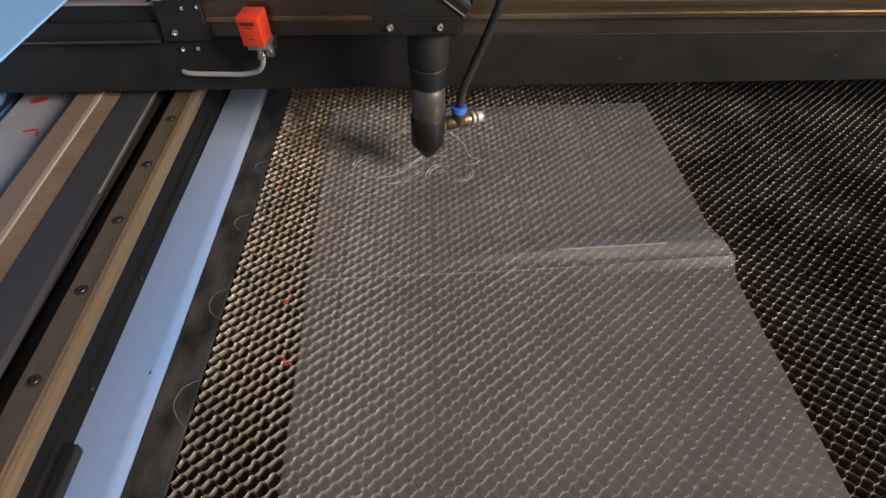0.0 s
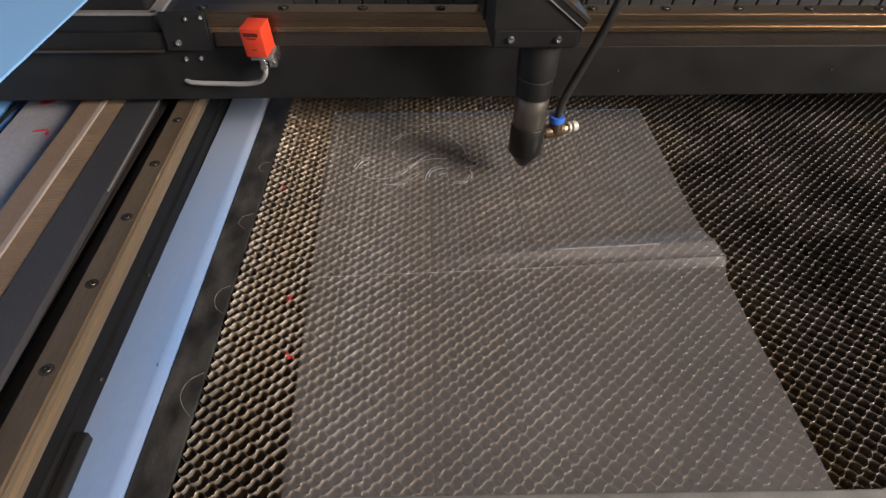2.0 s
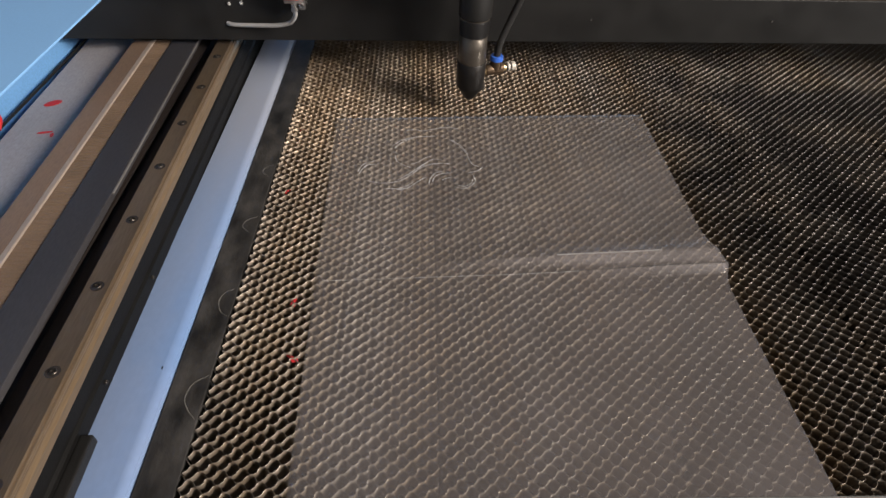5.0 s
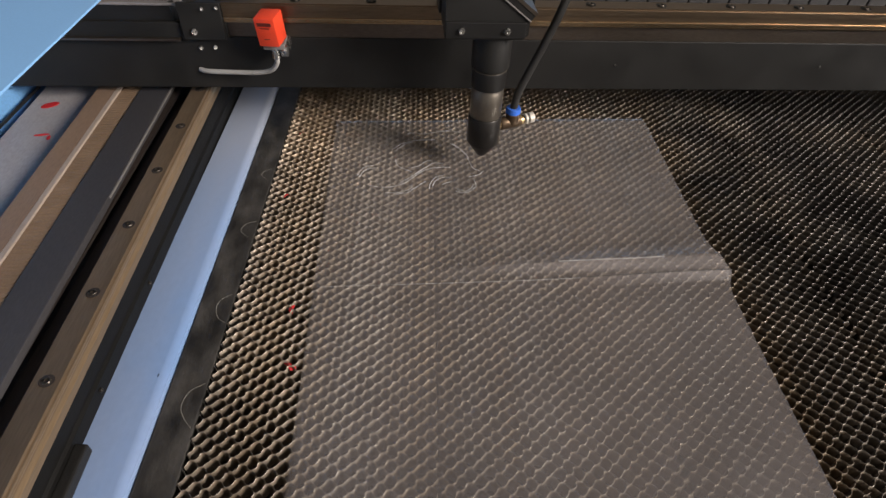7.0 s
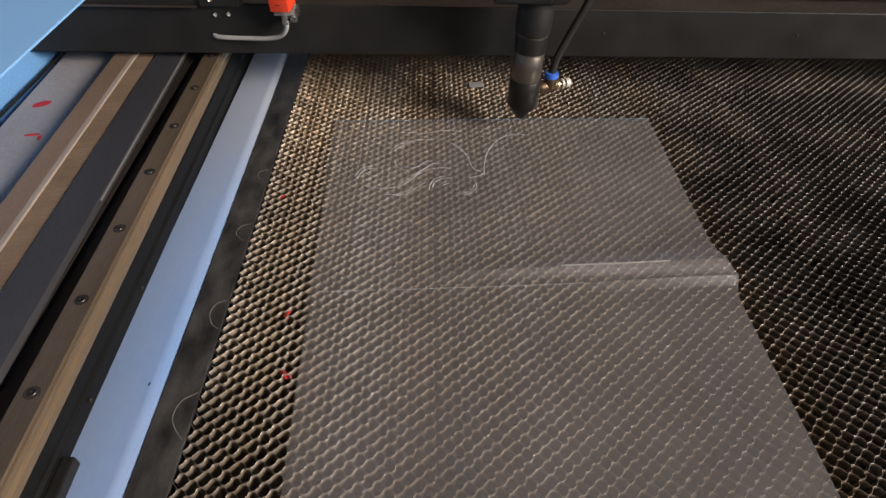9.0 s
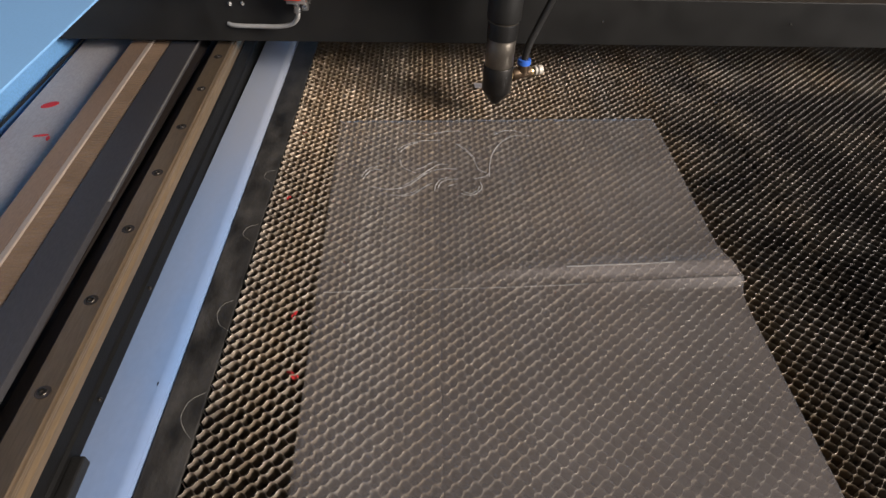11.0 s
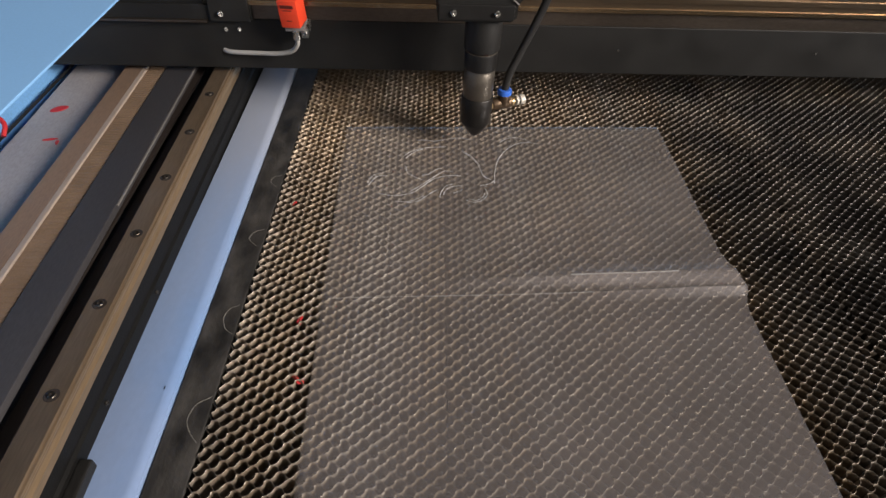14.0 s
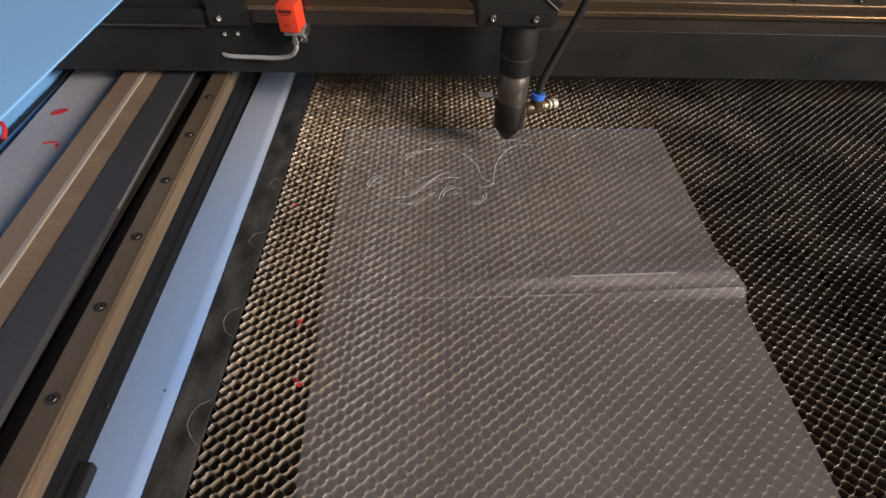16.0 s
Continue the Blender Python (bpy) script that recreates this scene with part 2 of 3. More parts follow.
M_DUSTY = material("dusty_black_steel", (0.070, 0.064, 0.058), 0.6, 0.0, 0.5, 60, 500, 0.35, second=(0.009, 0.0085, 0.008), stretch=(1, 0.5, 1))
M_CHALK = material("faint_chalk", (0.20, 0.19, 0.17), 0.8, 0, 0.4, 200, 900, 0.2)
M_STRIP = material("blue_film_steel", (0.165, 0.320, 0.63), 0.22, 0.0, 0.1, 9, 260, 0.0, second=(0.27, 0.345, 0.52), stretch=(1, 0.5, 1), spec=0.9, rough_vary=0.06, grain=0.10)


def reflection_greyed(m, pale, start, end, most):
    """Paints a grey reflection into the strip's colour, stronger towards the far end."""
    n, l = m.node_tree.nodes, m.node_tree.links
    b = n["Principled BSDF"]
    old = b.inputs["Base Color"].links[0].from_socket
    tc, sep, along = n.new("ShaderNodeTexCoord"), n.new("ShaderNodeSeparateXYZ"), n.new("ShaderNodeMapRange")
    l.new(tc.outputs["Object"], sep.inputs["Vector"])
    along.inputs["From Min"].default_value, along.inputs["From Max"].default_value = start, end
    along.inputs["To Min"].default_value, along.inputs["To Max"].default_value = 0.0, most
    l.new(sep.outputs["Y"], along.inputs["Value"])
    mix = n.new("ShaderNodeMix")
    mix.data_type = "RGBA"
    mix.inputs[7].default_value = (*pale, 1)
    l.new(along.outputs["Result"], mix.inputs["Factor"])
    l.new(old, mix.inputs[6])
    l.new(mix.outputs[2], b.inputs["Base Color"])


reflection_greyed(M_STRIP, (0.40, 0.42, 0.48), -0.24, 0.08, 0.85)
M_BLUE = material("light_blue_enamel", (0.26, 0.52, 0.90), 0.34, 0.0, 0.06, 5, 700, 0.0, grain=0.08)
M_BLUE_IN = material("blue_enamel_inside", (0.20, 0.45, 0.82), 0.4, 0.0, 0.15, 10, 700, 0.05)
# rail browns hold the surroundings' warm reflection as well as oil
M_RAIL = material("oiled_rail_steel", (0.40, 0.29, 0.195), 0.38, 0.7, 0.3, 25, 900, 0.1, second=(0.20, 0.14, 0.085), stretch=(1, 0.1, 1))
M_RAILX = material("oiled_cross_rail", (0.30, 0.225, 0.155), 0.30, 0.95, 0.3, 25, 900, 0.1, second=(0.30, 0.21, 0.13), stretch=(0.1, 1, 1))
M_GOLD = material("rail_raceway", (0.46, 0.32, 0.19), 0.40, 0.7, 0.25, 30, 900, 0.08, stretch=(1, 0.1, 1))
M_GOLDX = material("cross_rail_raceway", (0.62, 0.44, 0.26), 0.24, 0.97, 0.25, 30, 900, 0.08, stretch=(0.1, 1, 1))
M_LIP = material("dull_aluminium_edge", (0.26, 0.21, 0.17), 0.36, 0.92, 0.35, 18, 800, 0.15, stretch=(0.25, 1, 1))
M_BOLT = material("oiled_bolt", (0.15, 0.128, 0.105), 0.40, 0.9, 0.4, 300, 1500, 0.1)
M_STEEL = material("bright_steel", (0.62, 0.60, 0.57), 0.28, 0.95, 0.2, 200, 1500, 0.05)
M_NOZZLE = material("grey_anodised_nozzle", (0.24, 0.21, 0.175), 0.34, 0.75, 0.3, 60, 1200, 0.1)
M_NOZZLE2 = material("dark_nozzle", (0.045, 0.041, 0.038), 0.4, 0.6, 0.3, 60, 1200, 0.1)
M_BRASS = material("brass", (0.70, 0.50, 0.26), 0.28, 0.9, 0.2, 200, 1500, 0.05)
M_PALE = material("pale_sintered_metal", (0.80, 0.72, 0.62), 0.45, 0.2, 0.15, 400, 2500, 0.3)
M_BRONZE = material("tarnished_bronze", (0.20, 0.135, 0.085), 0.36, 0.75, 0.35, 200, 1500, 0.1)
M_COLLAR = material("blue_plastic_collar", (0.05, 0.18, 0.75), 0.32, 0, 0.1, 200, 1500, 0.03)
M_HOSE = material("black_hose", (0.035, 0.034, 0.033), 0.38, 0, 0.2, 100, 1500, 0.05)
M_ORANGE = material("orange_plastic", (0.95, 0.075, 0.028), 0.38, 0, 0.06, 150, 1500, 0.05)
M_PRINT = material("dark_print", (0.16, 0.02, 0.012), 0.5, 0, 0.2, 500, 2500, 0)
M_CABLE = material("grey_cable", (0.46, 0.44, 0.42), 0.5, 0, 0.12, 150, 1500, 0.05)
M_GREY = material("dark_grey_plate", (0.085, 0.080, 0.085), 0.45, 0.2, 0.3, 14, 900, 0.1, stretch=(1, 0.25, 1))
M_LEDGE = material("brown_black_ledge", (0.07, 0.054, 0.046), 0.5, 0.1, 0.5, 20, 900, 0.15, stretch=(1, 0.15, 1))
M_GREYL = material("worn_grey_edge", (0.36, 0.33, 0.32), 0.5, 0.3, 0.3, 40, 900, 0.1)
M_TAN = material("tan_aluminium_bar", (0.36, 0.24, 0.165), 0.45, 0.2, 0.3, 18, 900, 0.1, stretch=(1, 0.2, 1))
M_BELT = material("amber_belt", (0.29, 0.195, 0.125), 0.55, 0.0, 0.25, 40, 900, 0.1)
M_TANL = material("pale_tan_edge", (0.58, 0.47, 0.39), 0.45, 0.2, 0.4, 25, 900, 0.1, stretch=(1, 0.15, 1))
M_PLATE = material("grey_painted_plate", (0.40, 0.37, 0.37), 0.5, 0.0, 0.25, 12, 700, 0.1, stretch=(1, 0.4, 1))
M_RED = material("red_marker", (0.62, 0.025, 0.03), 0.5, 0, 0.2, 200, 1500, 0)
# this brown is raised to imitate lens haze over the darks
M_PAN = material("hazed_tray", (0.13, 0.10, 0.082), 0.8, 0, 0.4, 20, 500, 0.3)
M_ALU = material("aluminium_bar", (0.42, 0.40, 0.38), 0.42, 0.7, 0.2, 40, 900, 0.1)
M_CHAIN = material("grey_chain_plastic", (0.038, 0.038, 0.042), 0.5, 0, 0.25, 80, 1200, 0.1)
M_WALL = material("grey_plaster", (0.34, 0.33, 0.32), 0.8, 0, 0.12, 3, 90, 0.2)
M_FLOOR = material("grey_concrete", (0.26, 0.25, 0.23), 0.7, 0, 0.3, 3, 120, 0.2)
M_SPARK = glow("white_hot_spark", (1.0, 0.78, 0.55), 60)


# ---- building helpers ----
def part(name, bm, mat, parent=None, label="", smooth=False):
    """Links a bmesh as one mesh object, under a thing or a part if one is given."""
    me = bpy.data.meshes.new(name)
    bm.normal_update()
    bm.to_mesh(me)
    bm.free()
    me.materials.append(mat)
    if smooth:
        for p in me.polygons:
            p.use_smooth = True
        me.set_sharp_from_angle(angle=radians(40))
    ob = new(name, me)
    ob.parent = parent
    if label:
        tagged(ob, label)
    return ob


def box(x0, x1, y0, y1, z0, z1, bevel=0.0, bm=None):
    bm = bm or bmesh.new()
    made = bmesh.ops.create_cube(bm, size=1)["verts"]
    for v in made:
        v.co = Vector(((x0 + x1) / 2 + v.co.x * (x1 - x0), (y0 + y1) / 2 + v.co.y * (y1 - y0), (z0 + z1) / 2 + v.co.z * (z1 - z0)))
    if bevel:
        edges = list({e for v in made for e in v.link_edges})
        bmesh.ops.bevel(bm, geom=edges, offset=bevel, segments=2, profile=0.6, affect="EDGES")
    return bm


def lathe(profile, steps=32, bm=None, at=Matrix()):
    """A turned body: rows of radius and height, about the z axis."""
    bm = bm or bmesh.new()
    rings = []
    for r, z in profile:
        rings.append([bm.verts.new(at @ Vector((r * math.cos(a), r * math.sin(a), z))) for a in (2 * math.pi * k / steps for k in range(steps))])
    for a, b in zip(rings, rings[1:]):
        for k in range(steps):
            bm.faces.new((a[k], a[(k + 1) % steps], b[(k + 1) % steps], b[k]))
    bm.faces.new(list(reversed(rings[0])))
    bm.faces.new(rings[-1])
    return bm


def smooth_line(points, per=8):
    """A Catmull-Rom line through a few points."""
    p = [Vector(q) for q in points]
    p = [2 * p[0] - p[1], *p, 2 * p[-1] - p[-2]]
    line = []
    for a, b, c, d in zip(p, p[1:], p[2:], p[3:]):
        for k in range(per):
            s = k / per
            line.append(0.5 * (2 * b + (c - a) * s + (2 * a - 5 * b + 4 * c - d) * s * s + (3 * b - a - 3 * c + d) * s ** 3))
    return line + [p[-2]]


def tube(points, radius, steps=12, per=8, bm=None, flat=1.0):
    bm = bm or bmesh.new()
    line = smooth_line(points, per)
    rings, side = [], Vector((0.3, 0.2, 1)).normalized()
    for k, q in enumerate(line):
        way = (line[min(k + 1, len(line) - 1)] - line[max(k - 1, 0)]).normalized()
        u = way.cross(side).normalized()
        w = u.cross(way).normalized()
        rings.append([bm.verts.new(q + radius * (u * math.cos(a) + flat * w * math.sin(a))) for a in (2 * math.pi * j / steps for j in range(steps))])
    for a, b in zip(rings, rings[1:]):
        for j in range(steps):
            bm.faces.new((a[j], a[(j + 1) % steps], b[(j + 1) % steps], b[j]))
    bm.faces.new(rings[0])
    bm.faces.new(list(reversed(rings[-1])))
    bmesh.ops.recalc_face_normals(bm, faces=bm.faces)
    return bm


def prism(outline, y0, y1, bm=None):
    """An outline in x, z drawn along y."""
    bm = bm or bmesh.new()
    a = [bm.verts.new((x, y0, z)) for x, z in outline]
    b = [bm.verts.new((x, y1, z)) for x, z in outline]
    n = len(outline)
    for k in range(n):
        bm.faces.new((a[k], a[(k + 1) % n], b[(k + 1) % n], b[k]))
    bm.faces.new(list(reversed(a)))
    bm.faces.new(b)
    bmesh.ops.recalc_face_normals(bm, faces=bm.faces)
    return bm


def thing(name, label, category, group="", at=Matrix()):
    ob = tagged(new(name), label, category, group)
    ob.matrix_world = at
    return ob


def screw(radius=0.0028, height=0.0022):
    """A socket-head screw, its head up along z, with a hexagon recess."""
    bm = lathe([(radius, 0), (radius, height * 0.8), (radius * 0.88, height), (radius * 0.55, height), (radius * 0.5, height * 0.4)], 18)
    return bm


SCREW = bpy.data.meshes.new("screw")
_b = screw()
_b.to_mesh(SCREW)
_b.free()
SCREW.materials.append(M_STEEL)


BOLT = SCREW.copy()
BOLT.materials[0] = M_BOLT


def add_screw(parent, place, turn=(0, 0, 0), size=1.0, mesh=SCREW):
    ob = new("screw" if mesh == SCREW else "bolt", mesh)
    ob.parent = parent
    ob.matrix_basis = pose(*place, *turn) @ Matrix.Scale(size, 4)
    return ob


# ---- the room that closes the place ----
def build_room():
    x0, x1, y0, y1, z0, z1 = -2.6, 2.4, -2.6, 2.6, -0.92, 2.2
    tagged(part("floor", box(x0, x1, y0, y1, z0 - 0.1, z0), M_FLOOR), "grey concrete workshop floor", "floor", kind="structure")
    tagged(part("ceiling", box(x0, x1, y0, y1, z1, z1 + 0.1), M_WALL), "grey plaster workshop ceiling", "ceiling", kind="structure")
    bm = box(x0 - 0.1, x0, y0, -1.05, z0, z1)
    box(x0 - 0.1, x0, 0.45, y1, z0, z1, bm=bm)
    box(x0 - 0.1, x0, -1.05, 0.45, 1.5, z1, bm=bm)
    box(x0 - 0.1, x0, -1.05, 0.45, z0, -0.5, bm=bm)
    tagged(part("wall_west", bm, M_WALL), "grey plaster wall with an opening", "wall", kind="structure")
    bm = box(x1, x1 + 0.1, y0, -2.0, z0, z1)
    box(x1, x1 + 0.1, -0.6, y1, z0, z1, bm=bm)
    box(x1, x1 + 0.1, -2.0, -0.6, z0, 0.80, bm=bm)
    box(x1, x1 + 0.1, -2.0, -0.6, 1.85, z1, bm=bm)
    tagged(part("wall_east", bm, M_WALL), "grey plaster wall with a window opening", "wall", kind="structure")
    tagged(part("wall_north", box(x0, x1, y1, y1 + 0.1, z0, z1), M_WALL), "grey plaster workshop wall", "wall", kind="structure")
    tagged(part("wall_south", box(x0, x1, y0 - 0.1, y0, z0, z1), M_WALL), "grey plaster workshop wall", "wall", kind="structure")


build_room()


# ---- machine housing ----
RX0, RX1 = -0.0405, -0.0255          # linear rail
Y0, Y1 = -0.40, 0.62


def build_housing():
    h = thing("machine_housing", "light blue enamelled laser cutter housing round the bed", "machine")
    part("top_cover", box(-0.62, -0.018, -0.75, 0.80, 0.1790, 0.1802, 0.0003), M_BLUE, h, "light blue enamelled top cover")
    part("side_wall", box(-0.205, -0.195, Y0, Y1, -0.06, 0.175), M_BLUE_IN, h, "blue enamelled inner wall")
    part("wall_flange", box(-0.195, -0.178, Y0, Y1, 0.018, 0.024, 0.0015), M_BLUE_IN, h)
    part("conduit", tube([(-0.1875, Y0, 0.0365), (-0.1875, 0.1, 0.0365), (-0.1875, Y1, 0.0365)], 0.0014, 10), M_BLACK2, h, "thin black conduit")
    part("back_wall", box(-0.205, 0.98, Y1, Y1 + 0.01, -0.06, 0.175), M_BLUE_IN, h, "blue enamelled inner wall")
    part("end_wall", box(0.97, 0.98, Y0, Y1, -0.06, 0.175), M_BLUE_IN, h, "blue enamelled inner wall")
    part("front_wall", box(-0.205, 0.98, Y0 - 0.01, Y0, -0.06, 0.02), M_BLUE_IN, h, "blue enamelled front wall")
    part("tray", box(-0.195, 0.97, Y0, Y1, -0.07, -0.055), M_PAN, h, "brown tray under the bed, lightened for haze")
    part("base", box(-0.62, 1.05, -0.42, 0.80, -0.92, -0.075, 0.01), M_BLUE, h, "blue machine base on the floor")


build_housing()


def askew(ob, degrees, y):
    """Turns a long thing slightly about a point of its length."""
    ob.matrix_world = Matrix.Translation((0, y, 0)) @ pose(0, 0, 0, 0, 0, degrees) @ Matrix.Translation((0, -y, 0))


def build_rail_side():
    """What lies beside the bed along its length, from the bed's edge outwards."""
    s = thing("side_strip", "smooth blue film-covered steel strip beside the rail", "metal strip")
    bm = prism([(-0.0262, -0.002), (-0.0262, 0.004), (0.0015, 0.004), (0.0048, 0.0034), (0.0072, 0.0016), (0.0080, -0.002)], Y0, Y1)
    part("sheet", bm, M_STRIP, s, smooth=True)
    part("speck", box(0.0015, 0.0021, -0.2485, -0.2465, 0.0041, 0.0043), M_BLACK, s, "small dark scratch")

    b = thing("rail_base", "black anodised profile that carries the linear rail", "machine part")
    bm = prism([(-0.0565, -0.055), (-0.0565, 0.030), (-0.0545, 0.033), (-0.0262, 0.033), (-0.0252, 0.0315), (-0.0252, 0.021), (-0.0268, 0.0195),
                (-0.0268, 0.0165), (-0.0252, 0.0150), (-0.0258, 0.0042), (-0.0258, -0.055)], Y0, Y1)
    part("profile", bm, M_PROFILE, b)
    # slot floor and ledge are added to lighten the black gap
    part("slot_floor", box(-0.0840, -0.0567, Y0, Y1, 0.038, 0.040), M_LEDGE, b, "brown floor added to lighten the slot beside the rail")
    part("ledge", box(-0.0562, -0.0410, Y0, Y1, 0.0332, 0.0350, 0.0004), M_LEDGE, b, "brown-black ledge added in the gap beside the rail")
    part("stop_block", box(-0.0256, -0.0185, Y0, -0.2955, 0.0042, 0.012, 0.0012), M_BLACK, b, "black stop block")
    for y in (-0.262, -0.178):
        add_screw(b, (-0.0250, y, 0.011), (0, 90, 0), 0.5, BOLT)

    r = thing("linear_rail", "oiled steel linear rail in a reflected brown, with countersunk bolts", "rail")
    bm = prism([(RX0, 0.033), (RX0, 0.0385), (RX0 + 0.0016, 0.040), (RX0 + 0.0016, 0.0435), (RX0, 0.045), (RX0 + 0.0006, 0.048),
                (RX1 - 0.0006, 0.048), (RX1, 0.0472), (RX1, 0.033)], Y0, Y1)
    part("rail_body", bm, M_RAIL, r)
    bm = prism([(RX1, 0.0335), (RX1, 0.0468), (RX1 + 0.0012, 0.0466), (RX1 + 0.0012, 0.0445), (RX1 + 0.0002, 0.0425), (RX1 + 0.0002, 0.0408), (RX1 + 0.0012, 0.0385), (RX1 + 0.0012, 0.0335)], Y0, Y1)
    part("raceway", bm, M_GOLD, r, "bright golden raceway along the rail")
    for k in range(-5, 13):
        y = -0.10 - 0.06 * (3 - k) + 0.18
        if not Y0 < y < Y1:
            continue
        # raised dark ring paints in the counterbore's shade
        bm = lathe([(0.0038, 0.0481), (0.0039, 0.0483), (0.0035, 0.0484), (0.0031, 0.0483)], 20, at=pose(-0.0325, y, 0))
        part("bolt_seat", bm, M_LEDGE, r, "dark ring for the shade in a counterbore")
        add_screw(r, (-0.0325, y, 0.0472), (0, 0, 17 * k), 0.8, BOLT)

    g = thing("cover_plate", "dark grey plate beside the rail with a worn edge", "machine part")
    part("plate", box(-0.0835, -0.0585, Y0, Y1, 0.042, 0.0475, 0.0006), M_GREY, g)
    part("worn_edge", box(-0.0583, -0.0570, -0.13, Y1, 0.0462, 0.0477, 0.0003), M_WORN, g, "pale worn edge")

    t = thing("timing_belt", "amber-brown toothed timing belt with a pale edge", "belt")
    part("belt", box(-0.1005, -0.0845, Y0, Y1, 0.0445, 0.0462), M_BELT, t)
    bm = bmesh.new()
    y = Y0
    while y < Y1:
        box(-0.0995, -0.0850, y, y + 0.0018, 0.0462, 0.0466, bm=bm)
        y += 0.0036
    tagged(part("teeth", bm, M_BELT, t, "fine row of belt teeth"), kind="stuff")
    part("edge", box(-0.1045, -0.1007, Y0, Y1, 0.0440, 0.0478, 0.0005), M_TANL, t, "pale belt edge")

    a = thing("tan_bar", "tan-coloured aluminium bar beside the belt", "metal bar")
    part("bar", box(-0.1215, -0.1048, Y0, Y1, 0.030, 0.0476, 0.001), M_TAN, a)

    p = thing("floor_plate", "grey painted plate with red marker smudges", "metal plate")
    part("plate", box(-0.1775, -0.1290, Y0, 0.30, 0.032, 0.038, 0.001), M_PLATE, p)
    for (x, y, w, d, r2) in ((-0.1600, 0.0092, 0.0150, 0.0085, 35), (-0.1475, -0.0375, 0.0120, 0.0028, 12), (-0.1405, -0.0415, 0.0028, 0.0065, 10)):
        bm = lathe([(0.5, 0), (0.45, 0.0004)], 14)
        bm.transform(Matrix.Translation((x, y, 0.0382)) @ Matrix.Rotation(radians(r2), 4, "Z") @ Matrix.Diagonal((w, d, 1, 1)))
        part("marker_smudge", bm, M_RED, p, "red marker smudge")
    for ob, degrees, y in ((b, 0.6, -0.16), (r, 1.2, -0.16), (g, 2.0, -0.09), (t, 2.0, -0.07), (a, 2.0, -0.06), (p, 2.0, -0.03)):
        askew(ob, degrees, y)
    k = thing("red_wire", "short red wire end by the blue wall", "wire")
    part("wire", tube([(-0.194, -0.034, 0.046), (-0.187, -0.033, 0.050), (-0.181, -0.038, 0.047), (-0.180, -0.046, 0.042)], 0.0018, 10), M_RED, k)


build_rail_side()


# ---- the bed ----
CELL_A, CELL_B = 0.0109, 0.00417      # cell width along a ribbon, ribbon spacing
BX0, BX1, BY0, BY1 = 0.031, 0.84, -0.326, 0.31
LEAN = 4.5                           # degrees by which the ribbons run askew to the frame


JOINTS = ((0.1364, 0.1382), (0.2764, 0.2782), (0.4289, 0.4307), (0.5809, 0.5827))   # narrow gaps where bed panels meet


def ribbon_mesh(phase, seed, deep=0.011, thick=0.00030):
    """One corrugated aluminium ribbon: flat nodes where it is glued to its neighbours, slanted walls between."""
    rng = random.Random(seed)
    amp = CELL_B / 2
    length = BX1 - BX0
    count = int(length / CELL_A) + 1
    line = []
    for c in range(-1, count):
        jit, lift, swell = rng.uniform(-0.0008, 0.0008), rng.uniform(-0.00014, 0.00014), rng.uniform(0.87, 1.0)
        for u, v in ((0.04, 0.80), (0.12, 1.0), (0.24, 1.0), (0.33, 0.72), (0.43, 0.28), (0.54, -0.80), (0.62, -1.0), (0.74, -1.0), (0.83, -0.72), (0.93, -0.28)):
            x = (c + u + phase) * CELL_A + jit
            if -0.0026 < x < length:
                line.append((x, v * amp * (swell + rng.uniform(-0.05, 0.05)), lift))
    joined = [seed % 3 == 0 or not any(a < (p[0] + q[0]) / 2 < b for a, b in JOINTS) for p, q in zip(line, line[1:])]
    bm = bmesh.new()
    rows = []
    for k, (x, y, z) in enumerate(line):
        x2, y2, _ = line[min(k + 1, len(line) - 1)]
        x1, y1, _ = line[max(k - 1, 0)]
        node = abs(y) > 0.66 * amp
        n = Vector((-(y2 - y1), x2 - x1, 0)).normalized() * thick * (0.52 if node else 0.28)
        z += rng.uniform(-0.00005, 0.00005)
        rim_tilt = 0.00024 if node else 0.00014      # rim leans down to the front, tilted to catch the light
        rows.append([bm.verts.new((x + sx * n.x, y + sx * n.y, zz)) for sx, zz in ((1, z), (-1, z - rim_tilt), (-1, -deep), (1, -deep))])
    for a, b, whole in zip(rows, rows[1:], joined):
        if not whole:
            continue
        bm.faces.new((a[0], b[0], b[1], a[1]))
        bm.faces.new((a[1], b[1], b[2], a[2]))
        bm.faces.new((b[0], a[0], a[3], b[3]))
    me = bpy.data.meshes.new("ribbon")
    bm.normal_update()
    bm.to_mesh(me)
    bm.free()
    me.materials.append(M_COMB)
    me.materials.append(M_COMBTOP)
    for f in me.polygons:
        # the rims get a brighter foil: their glints are put into the colour
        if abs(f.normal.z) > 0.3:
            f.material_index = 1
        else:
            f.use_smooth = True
    me.set_sharp_from_angle(angle=radians(52))
    return me


